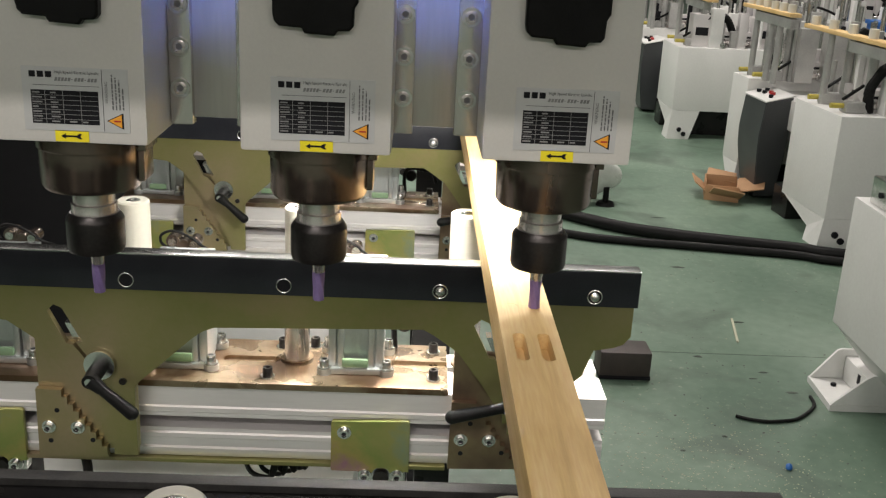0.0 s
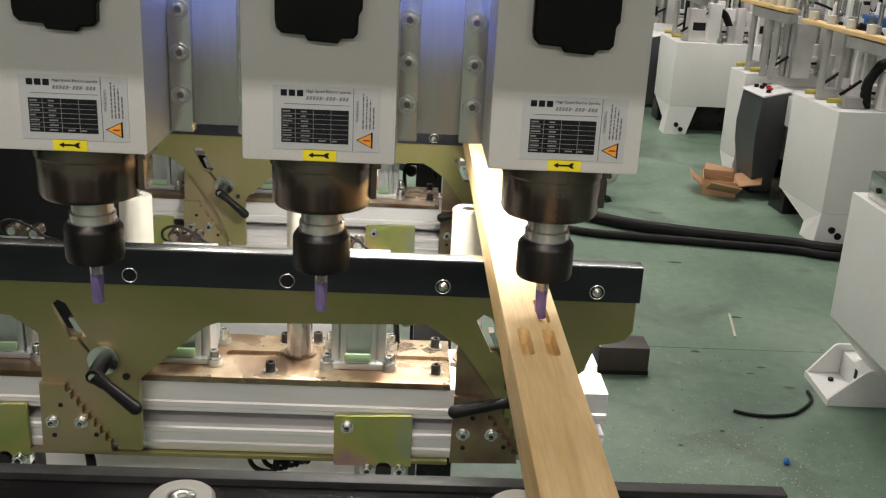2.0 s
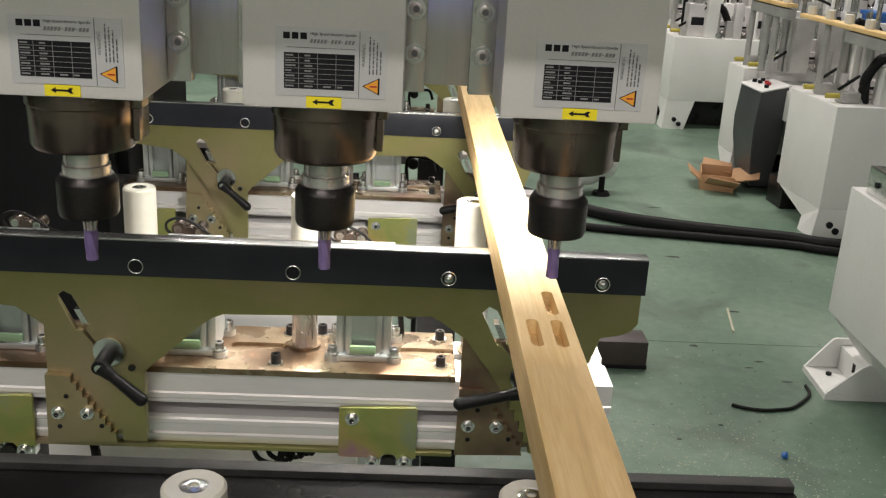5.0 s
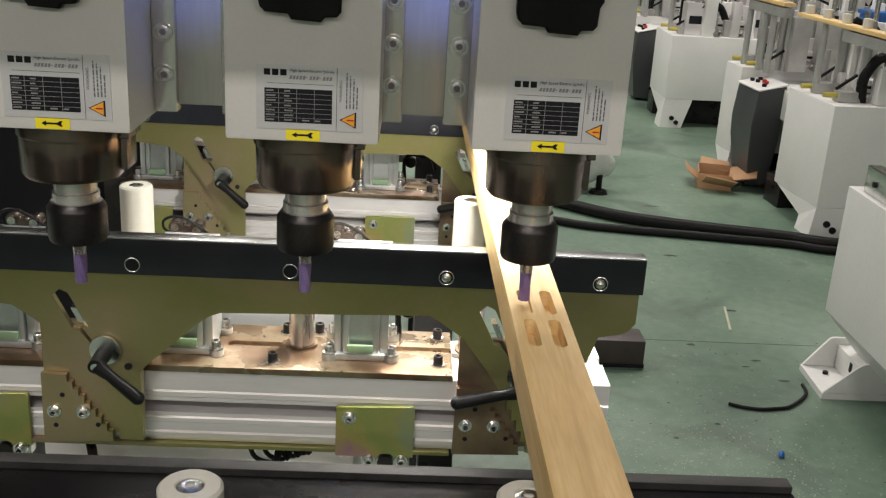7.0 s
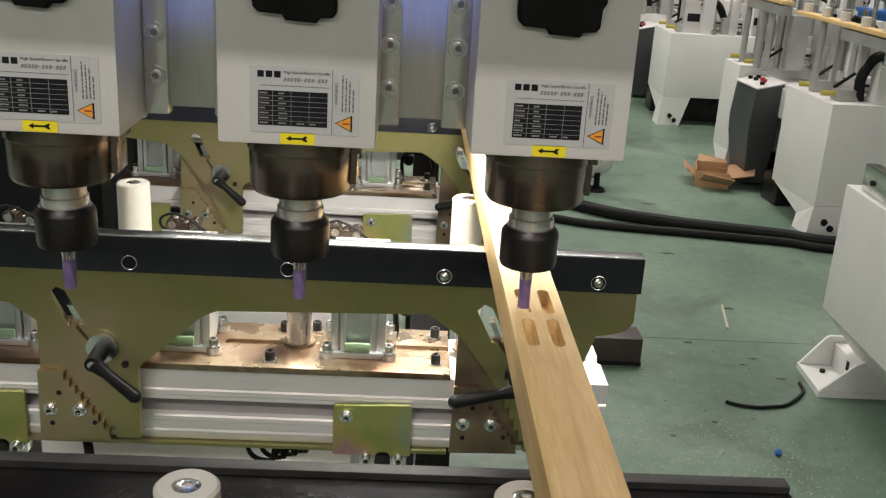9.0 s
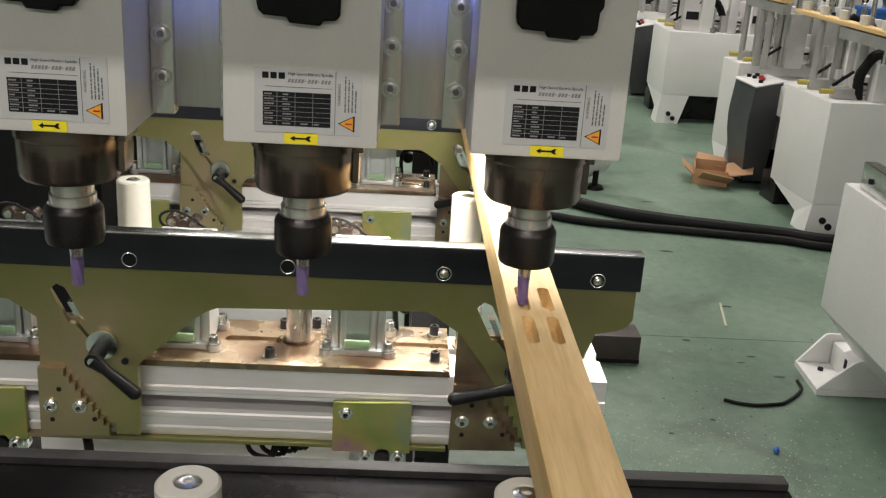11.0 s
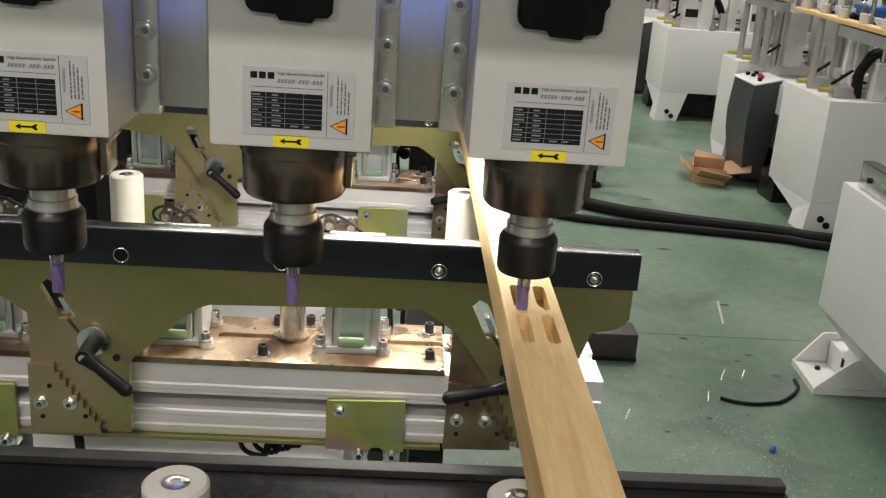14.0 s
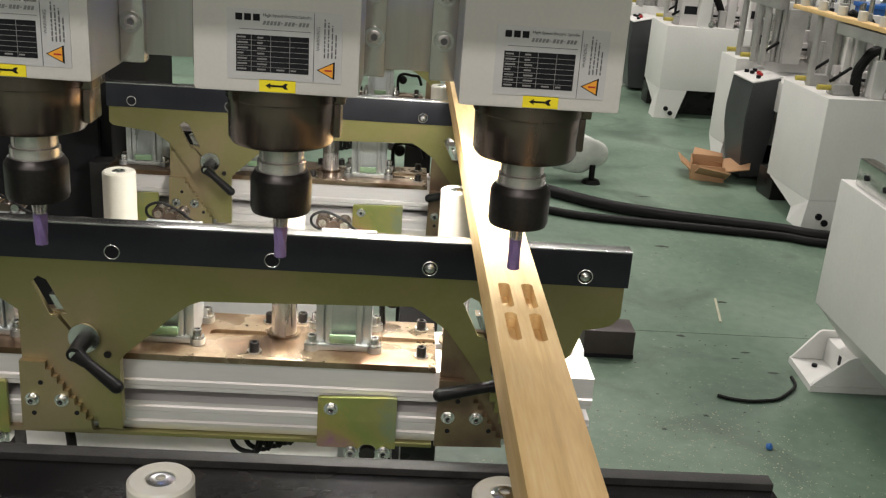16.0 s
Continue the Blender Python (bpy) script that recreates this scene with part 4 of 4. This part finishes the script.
def tenon_machine(x, y, turn, label, seed, panel=None, low=0.175, L=1.36, deep=0.30):
    """Woodworking machine of the next row: two white end frames, bed, rails, posts, cylinders and clutter."""
    rnd = random.Random(seed)
    m = thing("woodworking_machine", pose(x, y, 0, 0, 0, turn), label, "machine", "white woodworking machines")
    end_frame(m, 0.0, 0.0, 0.42, 1.5, 0.555, low)
    end_frame(m, 0.0, L - deep, L, 1.5, 0.555, low)
    if panel:
        control_panel(m, panel[0], panel[1], panel[1] + 0.25, panel[2])
    # black box standing in for the deep shade under the bed
    part("plinth", box(B(), 0.035, 1.30, 0.421, 0.575, 0.0, 0.13, 0.004), BLACKPAINT, m)
    part("bed", box(B(), 0.10, 1.40, 0.421, L - deep - 0.001, 0.36, 0.50, 0.004), WHITE, m)
    for py in (0.10, 0.30, L - 0.25, L - 0.08):
        part("bearing_block", box(B(), 0.05, 0.13, py - 0.03, py + 0.03, 0.5555, 0.60, 0.004), GREYPAINT, m)
        part("shaft_cap", rod(B(), (0.05, py, 0.582), (-0.005, py, 0.582), 0.011, seg=16), YELLOWPLASTIC, m, "yellow plastic shaft cap")
        part("shaft", rod(B(), (0.13, py, 0.582), (1.40, py, 0.582), 0.014, seg=14), STEEL, m)
        for px in (0.10, 1.30):
            part("post", rod(B(), (px + 0.05, py, 0.5555), (px + 0.05, py, 0.5555 + rnd.uniform(0.30, 0.42)), 0.019, seg=16), GREYPAINT, m, "grey steel post")
    for px in (0.22, 0.38, 0.56, 0.80, 1.06):
        for py in (0.06, 0.21, 0.36, L - 0.27, L - 0.12):
            h = rnd.uniform(0.10, 0.30)
            s = rnd.uniform(0.025, 0.05)
            part("air_cylinder", box(B(), px - s, px + s, py - s, py + s, 0.5555, 0.5555 + h, 0.004), rnd.choice((GREYPAINT, PROFILE, GREYPAINT, WHITE)), m)
            part("piston_rod", rod(B(), (px, py, 0.5555 + h), (px, py, 0.5555 + h + rnd.uniform(0.05, 0.2)), 0.010, seg=12), BRIGHT, m)
            if rnd.random() < 0.6:
                part("clamp_pad", rod(B(), (px + s + 0.002, py - 0.05, 0.5557 + 0.018), (px + s + 0.042, py + 0.05, 0.5557 + 0.018), 0.016, seg=12), rnd.choice((INK, BRIGHT, GREYPAINT)), m)
    for py in (0.13, 0.29, L - 0.20):
        part("slide_block", box(B(), 0.14, 0.62, py - 0.035, py + 0.035, 0.602, 0.648, 0.006), PROFILE, m)
        part("slide_gap", box(B(), 0.16, 0.58, py - 0.037, py - 0.0355, 0.612, 0.624), INK, m)
    for k in range(9):
        a = (rnd.uniform(0.1, 1.2), rnd.uniform(0.05, 0.4) if k % 2 else rnd.uniform(L - 0.3, L - 0.05), 0.56)
        bm = hose(B(), [a, (a[0] + rnd.uniform(-0.05, 0.05), a[1] + 0.04, 0.70 + rnd.uniform(0, 0.15)), (a[0] + rnd.uniform(0.05, 0.2), a[1] + rnd.uniform(-0.05, 0.1), 0.72), (a[0] + rnd.uniform(0.1, 0.25), a[1] + rnd.uniform(-0.05, 0.05), 0.56)], rnd.choice((0.008, 0.011, 0.018)), 8, 6)
        part("air_hose", bm, RUBBER, m)
    for k in range(4):
        px, py = 0.12 + 0.02 * k, (0.12, 0.34, L - 0.28, L - 0.10)[k]
        part("clamp_lever", rod(B(), (px - 0.08, py - 0.03, 0.61), (px + 0.02, py + 0.01, 0.66), 0.007, seg=10), BLACKPLASTIC, m)
    for y0, y1, z in ((-0.42, 0.50, 0.845), (L - 0.50, L + 0.05, 0.870)):
        part("wood_rail", box(B(), 0.022, 0.078, y0, y1, z + 0.006, z + 0.024, 0.003), WOOD, m, "pale wooden work rail on posts")
        for k in range(6):
            py = y0 + 0.05 + (y1 - y0 - 0.10) * k / 5
            part("stop_roller", rod(B(), (0.05, py, z + 0.0242), (0.05, py, z + 0.060), 0.019, seg=16), NYLON, m)
            if py > 0.02 and k in (1, 2, 4):
                part("rail_post", rod(B(), (0.05, py, 0.5555), (0.05, py, z + 0.0058), 0.015, seg=12), GREYPAINT, m)
        part("rail_arm", box(B(), 0.03, 0.07, max(y0, -0.30), max(y0, -0.30) + 0.40, z - 0.045, z - 0.0003, 0.004), GREYPAINT, m)
    for k in range(14):
        px, py = rnd.uniform(0.12, 1.30), rnd.choice((rnd.uniform(0.06, 0.36), rnd.uniform(L - 0.25, L - 0.06)))
        sx, sy, h = rnd.uniform(0.04, 0.09), rnd.uniform(0.03, 0.06), rnd.uniform(0.09, 0.20)
        b = part("motor_box", box(B(), px - sx, px + sx, py - sy, py + sy, 0.5557, 0.5557 + h, 0.006), rnd.choice((GREYPAINT, WHITE, PROFILE)), m, "light grey motor housing")
        part("box_slot", box(B(), px - sx * 0.7, px + sx * 0.5, py - sy - 0.0015, py - sy, 0.5557 + h * 0.35, 0.5557 + h * 0.6), INK, b)
    bm = hose(B(), [(0.16, 0.10, 0.556), (0.15, 0.09, 0.66), (0.20, 0.08, 0.74), (0.29, 0.09, 0.72), (0.36, 0.12, 0.60)], 0.022, 10, 8)
    part("dust_hose", bm, RUBBER, m, "thick black dust hose")
    for k in range(60):
        px, py = rnd.uniform(0.10, 1.35), rnd.choice((rnd.uniform(0.03, 0.40), rnd.uniform(L - 0.29, L - 0.02)))
        s, h = rnd.uniform(0.012, 0.035), rnd.uniform(0.05, 0.26)
        if k % 3:
            part("fixture_block", box(B(), px - s, px + s, py - s * 0.8, py + s * 0.8, 0.5556, 0.5556 + h, 0.003), rnd.choice((GREYPAINT, WHITE, PROFILE, BRIGHT, INK, INK, GREYPAINT)), m)
        else:
            part("fixture_rod", rod(B(), (px, py, 0.5556), (px, py, 0.62 + h * 1.2), 0.011, seg=10), rnd.choice((BRIGHT, GREYPAINT, WHITE)), m)
    return m


def near_machine():
    """Corner of a white machine close by, with a gusseted foot."""
    m = thing("white_machine", pose(0, 0, 0), "white sheet metal machine body on a gusseted foot", "machine")
    part("body", box(B(), 1.42, 2.6, 0.55, 1.855, 0.216, 0.580, 0.004), WHITE, m, "white painted sheet metal body")
    part("top_rail", box(B(), 1.435, 1.475, 0.55, 1.80, 0.5805, 0.655, 0.006), BRIGHT, m, "bright linear rail along the edge")
    for k in range(8):
        part("rail_screw", rod(B(), (1.4352, 1.74 - 0.11 * k, 0.615), (1.4315, 1.74 - 0.11 * k, 0.615), 0.008, seg=12), INK, m)
    bm = B()
    a = [bm.verts.new(c) for c in ((1.425, 0.60, 0.2158), (1.425, 1.85, 0.2158), (2.55, 1.85, 0.2158), (2.55, 0.60, 0.2158))]
    b = [bm.verts.new(c) for c in ((1.53, 0.75, 0.090), (1.53, 1.84, 0.090), (2.45, 1.84, 0.090), (2.45, 0.75, 0.090))]
    bm.faces.new(a)
    bm.faces.new(b[::-1])
    for i in range(4):
        bm.faces.new((a[i], b[i], b[(i + 1) % 4], a[(i + 1) % 4]))
    bmesh.ops.recalc_face_normals(bm, faces=bm.faces[:])
    part("tray", bm, WHITE, m)
    bm = B()
    v = [bm.verts.new((x, y, z)) for z in (0.0, 0.018) for x, y in ((1.404, 1.912), (1.397, 1.724), (1.75, 1.724), (1.75, 1.912))]
    for f in ((3, 2, 1, 0), (4, 5, 6, 7), (0, 1, 5, 4), (1, 2, 6, 5), (2, 3, 7, 6), (3, 0, 4, 7)):
        bm.faces.new([v[i] for i in f])
    bmesh.ops.recalc_face_normals(bm, faces=bm.faces[:])
    foot = part("foot_plate", bm, WHITE, m, "white painted foot plate")
    part("gusset", slab(B(), [(1.399, 0.0185), (1.75, 0.0185), (1.75, 0.108), (1.506, 0.108), (1.490, 0.100)], 1.726, 1.734, 0.0006), WHITE, foot)
    part("gusset", slab(B(), [(1.406, 0.0185), (1.75, 0.0185), (1.75, 0.110), (1.486, 0.110), (1.476, 0.106)], 1.902, 1.910, 0.0006), WHITE, foot)
    leg = part("leg", box(B(), 1.500, 1.78, 1.7345, 1.9015, 0.0185, 0.0898, 0.002), WHITE, m)
    part("leg_slot", box(B(), 1.4985, 1.4999, 1.790, 1.806, 0.050, 0.078), INK, leg)
    part("leg", box(B(), 2.25, 2.40, 0.80, 0.92, 0.0, 0.0898), WHITE, m)
    part("foot_bolt", rod(B(), (1.455, 1.85, 0.0185), (1.455, 1.85, 0.026), 0.008, seg=12), INK, foot)


def carton():
    c = thing("cardboard_box", pose(1.775, 3.96, 0, 0, 0, -14), "crumpled open brown cardboard box on the floor", "box")
    bm = box(B(), -0.13, 0.03, -0.09, 0.10, 0.0, 0.004, 0.001)
    for d in ((-0.13, -0.126, -0.09, 0.10, 0.004, 0.085), (0.026, 0.03, -0.09, 0.10, 0.004, 0.070), (-0.126, 0.026, -0.09, -0.086, 0.004, 0.075), (-0.126, 0.026, 0.096, 0.10, 0.004, 0.085)):
        box(bm, *d, 0.001)
    part("box_body", bm, CARDBOARD, c)
    for m, sx, sy in ((pose(-0.155, 0.0, 0.060, 0, 38, 4), 0.08, 0.18), (pose(-0.03, -0.125, 0.052, -32, 8, 6), 0.15, 0.09), (pose(0.085, 0.0, 0.078, 10, -14, -8), 0.13, 0.17), (pose(-0.05, 0.135, 0.075, 24, 6, -6), 0.14, 0.08)):
        bm = box(B(), -sx / 2, sx / 2, -sy / 2, sy / 2, -0.003, 0.003, 0.001)
        bmesh.ops.transform(bm, matrix=m, verts=bm.verts)
        part("flap", bm, CARDBOARD, c)


def floor_things():
    for pts, r in (
        ([(0.55, 3.82, 0.026), (0.80, 3.58, 0.026), (0.92, 3.46, 0.026), (1.12, 3.31, 0.026), (1.35, 3.22, 0.026), (1.58, 3.160, 0.026), (1.80, 3.105, 0.026), (1.98, 3.040, 0.026), (2.7, 2.95, 0.026)], 0.026),
        ([(0.45, 3.37, 0.017), (0.80, 3.25, 0.017), (0.97, 3.18, 0.017), (1.15, 3.145, 0.017), (1.33, 3.120, 0.017), (1.55, 3.085, 0.017), (1.78, 3.045, 0.017), (1.97, 2.980, 0.017), (2.7, 2.89, 0.017)], 0.017),
    ):
        tagged(part("floor_hose", hose(B(), pts, r, 12, 8), RUBBER), "thick black rubber hose lying on the floor", "hose", "black hoses on the floor")
    tagged(part("cable_scrap", hose(B(), [(1.120, 1.668, 0.005), (1.155, 1.650, 0.005), (1.20, 1.642, 0.005), (1.24, 1.648, 0.005), (1.29, 1.665, 0.005), (1.36, 1.74, 0.005), (1.372, 1.80, 0.005)], 0.0048, 10, 8), RUBBER), "short curved piece of black cable on the floor", "cable")
    bm = B()
    bmesh.ops.create_icosphere(bm, subdivisions=2, radius=0.010, matrix=pose(1.174, 1.405, 0.006))
    for v in bm.verts:
        v.co += 0.004 * noise.noise_vector(v.co * 80)
        v.co.z = max(v.co.z, 0.0005)
    tagged(part("blue_scrap", bm, BLUE), "small blue plastic scrap on the floor", "scrap")
    bm = box(B(), -0.0042, 0.0042, -0.10, 0.10, 0.0006, 0.004, 0.001)
    bmesh.ops.transform(bm, matrix=pose(1.297, 2.278, 0, 0, 0, -11), verts=bm.verts)
    tagged(part("wood_splinter", bm, SCRAP), "thin pale wood splinter on the floor", "splinter")
    blk = thing("foot_block", pose(0.865, 1.945, 0), "brown-black steel block standing on the floor", "block")
    part("block", box(B(), -0.082, 0.066, -0.065, 0.030, 0.0, 0.084, 0.005), BROWNBLACK, blk)
    part("block_base", box(B(), -0.083, 0.067, -0.067, 0.032, 0.0, 0.012, 0.001), INK, blk)
    # plastic-wrapped machine foot
    w = thing("wrapped_foot", pose(1.065, 3.74, 0), "machine foot wrapped in cloudy plastic film", "machine foot")
    bm = B()
    bmesh.ops.create_icosphere(bm, subdivisions=4, radius=0.12, matrix=pose(-0.05, 0.05, 0.135) @ Matrix.Diagonal((1.35, 0.8, 0.75, 1)))
    for v in bm.verts:
        v.co += 0.035 * noise.noise_vector(v.co * 9)
    part("film", bm, BAG, w)
    bm = rod(B(), (0.055, 0, 0.0), (0.055, 0, 0.016), 0.045, 0.035, 20)
    rod(bm, (0.055, 0, 0.016), (0.055, 0, 0.085), 0.014, seg=14)
    part("levelling_foot", bm, BLACKPLASTIC, w)
    # chips and dirt
    rnd = random.Random(11)
    bm = B()
    for k in range(1500):
        x, y = rnd.uniform(0.45, 1.7), rnd.uniform(0.9, 3.4)
        if k > 130:
            x, y = rnd.gauss(1.02, 0.22), rnd.gauss(1.30, 0.20)
        s = rnd.uniform(0.0007, 0.0030)
        m = pose(x, y, 0.0003, 0, 0, rnd.uniform(0, 180))
        c = [bm.verts.new(m @ Vector((s * u * rnd.uniform(0.5, 1.4), s * v * rnd.uniform(0.2, 0.9), 0))) for u, v in ((-1, -1), (1, -0.7), (1.1, 0.8), (-0.8, 1))]
        tip = bm.verts.new(m @ Vector((0, 0, s * 0.7)))
        for i in range(4):
            bm.faces.new((c[i], c[(i + 1) % 4], tip))
    tagged(part("wood_chips", bm, SCRAP, flat=True), "pale wood chips and crumbs scattered over the floor", "wood chips", kind="stuff")
    bm = B()
    for k in range(420):
        x, y, s = rnd.uniform(0.5, 1.7), rnd.uniform(1.2, 3.4), rnd.uniform(0.0008, 0.0045)
        m = pose(x, y, 0.0004, 0, 0, rnd.uniform(0, 180))
        bm.faces.new([bm.verts.new(m @ Vector((s * rnd.uniform(0.5, 1.6) * math.cos(a), s * rnd.uniform(0.3, 0.8) * math.sin(a), rnd.uniform(0, 0.001)))) for a in (0.2, 1.1, 2.2, 3.1, 4.0, 5.3)])
    tagged(part("dirt_crumbs", bm, BROWNBLACK, flat=True), "dark dirt crumbs scattered over the floor", "dirt", kind="stuff")
    for x, y, sx, sy in ((1.256, 2.890, 0.050, 0.016), (1.330, 3.560, 0.060, 0.010), (1.330, 2.350, 0.035, 0.012), (1.120, 2.060, 0.022, 0.014), (1.290, 1.960, 0.028, 0.010), (1.245, 1.915, 0.024, 0.008), (0.985, 2.480, 0.020, 0.012), (1.330, 1.830, 0.030, 0.012), (1.060, 1.560, 0.014, 0.010), (0.930, 1.480, 0.012, 0.009)):
        bm = B()
        sx, sy = sx * 0.75, sy * 0.8
        rim = [bm.verts.new((x + sx * rnd.uniform(0.6, 1.0) * math.cos(a), y + sy * rnd.uniform(0.5, 1.0) * math.sin(a), 0.0006)) for a in (2 * math.pi * i / 14 for i in range(14))]
        top = bm.verts.new((x, y, 0.0006 + min(sx, sy) * 0.35))
        for i in range(14):
            bm.faces.new((rim[i], rim[(i + 1) % 14], top))
        tagged(part("dirt_clod", bm, JOINT), "flat dark clod of dirt on the floor", "dirt", "dirt clods on the floor")
    # joint lines in the floor
    tagged(part("floor_joint", box(B(), 0.5, 1.6, 2.0842, 2.0855, 0.0003, 0.0008), JOINT, flat=True), "dark worn joint line in the floor", "floor joint", kind="structure")


build_hall()
for y, label in ((0.0, "aluminium clamping station with a black fence and gold plates"), (D, "clamping station behind, with a black fence and gold plates"), (2 * D, "rear clamping station with a black fence and gold plates")):
    station(y, label)
    roller_rail(y, "black rail carrying white nylon guide rollers" if y == 0 else "metal rail carrying white nylon guide rollers", y == 0)
for x in (-0.179, -0.0140, 0.1525):
    air_fitting(D, x)
board, floors = workpiece()
head = carriage()
gantry()
machine_base()
tenon_machine(1.925, 3.20, 5.0, "white woodworking machine with control box, posts and air cylinders", 3, (-0.018, 0.670, 0.515), 0.128, 1.15, 0.20)
tenon_machine(1.78, 5.30, 0, "white woodworking machine with air cylinders further down the row", 8, (-0.03, 0.79, 0.50))
tenon_machine(3.55, 4.60, 0, "white woodworking machine in the row behind, crowded with cylinders", 21)
tenon_machine(2.75, 7.60, 0, "white woodworking machine far down the hall", 34)
near_machine()
crate = thing("plastic_crate", pose(3.08, 5.42, 0.5552), "blue plastic crate standing on a machine", "crate")
part("crate_body", box(B(), -0.11, 0.11, -0.09, 0.09, 0.0, 0.17, 0.006), BLUE, crate)
part("crate_rim", box(B(), -0.12, 0.12, -0.10, 0.10, 0.1702, 0.195, 0.004), BLUE, crate)
carton()
floor_things()


# ---- what moves ----
def slivers():
    """Thin wood slivers that the cutter throws out of the mortise; each lies in the wood, flies and lands on the floor."""
    rnd = random.Random(77)
    me = part("wood_sliver", box(B(), -0.0005, 0.0005, -0.0003, 0.0003, -0.0045, 0.0045), SCRAP, flat=True)
    mesh, flights = me.data, []
    bpy.data.objects.remove(me)
    for tc, x0, n in ((4.0, 0.3066, 16), (6.5, 0.2918, 24), (14.0, 0.2918, 20)):
        for k in range(n):
            ob = tagged(new("wood_sliver", mesh), "thin pale wood sliver thrown up by the cutter", "sliver", "flying wood slivers")
            a, b, c = rnd.uniform(-25, 25), rnd.uniform(-40, 40), rnd.uniform(0, 80)
            start = Vector((x0, -0.168 + rnd.uniform(-0.012, 0.012), Z0 + 0.034))
            fly = Vector((rnd.uniform(0.34, 0.56), rnd.uniform(-0.15, 0.16), 0)) - start
            span = 0.18 + rnd.uniform(0.0, 0.12)
            vx, vy, vz = fly.x / span, fly.y / span, rnd.uniform(0.2, 0.9)
            t0 = tc - span + rnd.uniform(-0.05, 0.05)
            rows = [(0, pose(*start, a, b, c))]
            if t0 > 0.1:
                rows.append((t0, pose(*start, a, b, c)))
            land = (vz + math.sqrt(vz * vz + 2 * 9.81 * (start.z - 0.004))) / 9.81
            steps = 9
            for i in range(1, steps + 1):
                u = land * i / steps
                z = start.z + vz * u - 4.905 * u * u
                rows.append((t0 + u, pose(start.x + vx * u, start.y + vy * u, max(z, 0.001), a + (90 - a) * (i == steps), b * (i < steps), c + 6 * i)))
            rows.append((16, rows[-1][1]))
            flights.append((ob, rows))
    return flights


flights = slivers()
HEAD = [
    (0, 0.0142, 0.0121, -0.0001), (0.5, 0.0141, 0.0025, -0.0031), (1, 0.0143, -0.0120, -0.0037), (1.5, 0.0141, -0.0195, -0.0045),
    (2, 0.0141, -0.0030, -0.0043), (2.5, 0.0143, 0.0136, -0.0041), (3, 0.0147, 0.0030, -0.0043), (3.5, 0.0149, -0.0113, -0.0048),
    (4, 0.0145, -0.0184, -0.0045), (4.25, 0.0145, -0.0200, -0.0045), (4.7, 0.0145, -0.0205, 0.0200), (5.1, 0.0100, -0.0205, 0.0240),
    (5.6, 0.0005, -0.0210, 0.0230), (6.1, 0.0, -0.0210, 0.0010), (6.5, -0.0001, -0.0165, 0.0), (7, 0.0, 0.0, 0.0),
    (7.5, 0.0005, 0.0089, 0.0), (8, 0.0006, -0.0071, -0.0002), (8.5, 0.0006, -0.0228, -0.0003), (9, -0.0004, -0.0136, 0.0002),
    (9.7, 0.0, 0.0090, 0.0), (10.3, 0.0, 0.0095, -0.0025), (10.9, 0.0, 0.0010, -0.0038), (11.5, 0.0002, -0.0159, -0.0038), (12, -0.0008, -0.0163, -0.0039),
    (12.5, -0.0006, -0.0006, -0.0040), (13, 0.0004, 0.0115, -0.0038), (13.5, 0.0008, -0.0039, -0.0040), (14, 0.0008, -0.0210, -0.0037),
    (14.5, 0.0001, -0.0213, -0.0037), (15, 0.0001, -0.0233, 0.0008), (15.5, 0.0001, -0.0231, 0.0248), (16, 0.0004, -0.0227, 0.0250),
]


def motions():
    for ob, rows in flights:
        walk(ob, rows)
    walk(head, [(t, pose(x, y, z)) for t, x, y, z in HEAD])
    # the cut deepens: floor of each mortise against time
    walk(floors[1], [(0, pose(0, 0, 0)), (0.4, pose(0, 0, 0)), (1.4, pose(0, 0, -0.004)), (3.0, pose(0, 0, -0.0085)), (4.2, pose(0, 0, -0.0100)), (16, pose(0, 0, -0.0100))])
    walk(floors[0], [(0, pose(0, 0, 0)), (6.0, pose(0, 0, 0)), (6.9, pose(0, 0, -0.0035)), (10.5, pose(0, 0, -0.0045)), (12.5, pose(0, 0, -0.0085)), (14.8, pose(0, 0, -0.0100)), (16, pose(0, 0, -0.0100))])
    for f in floors[2:]:
        walk(f, [(0, pose(0, 0, -0.0100)), (16, pose(0, 0, -0.0100))])


motions()
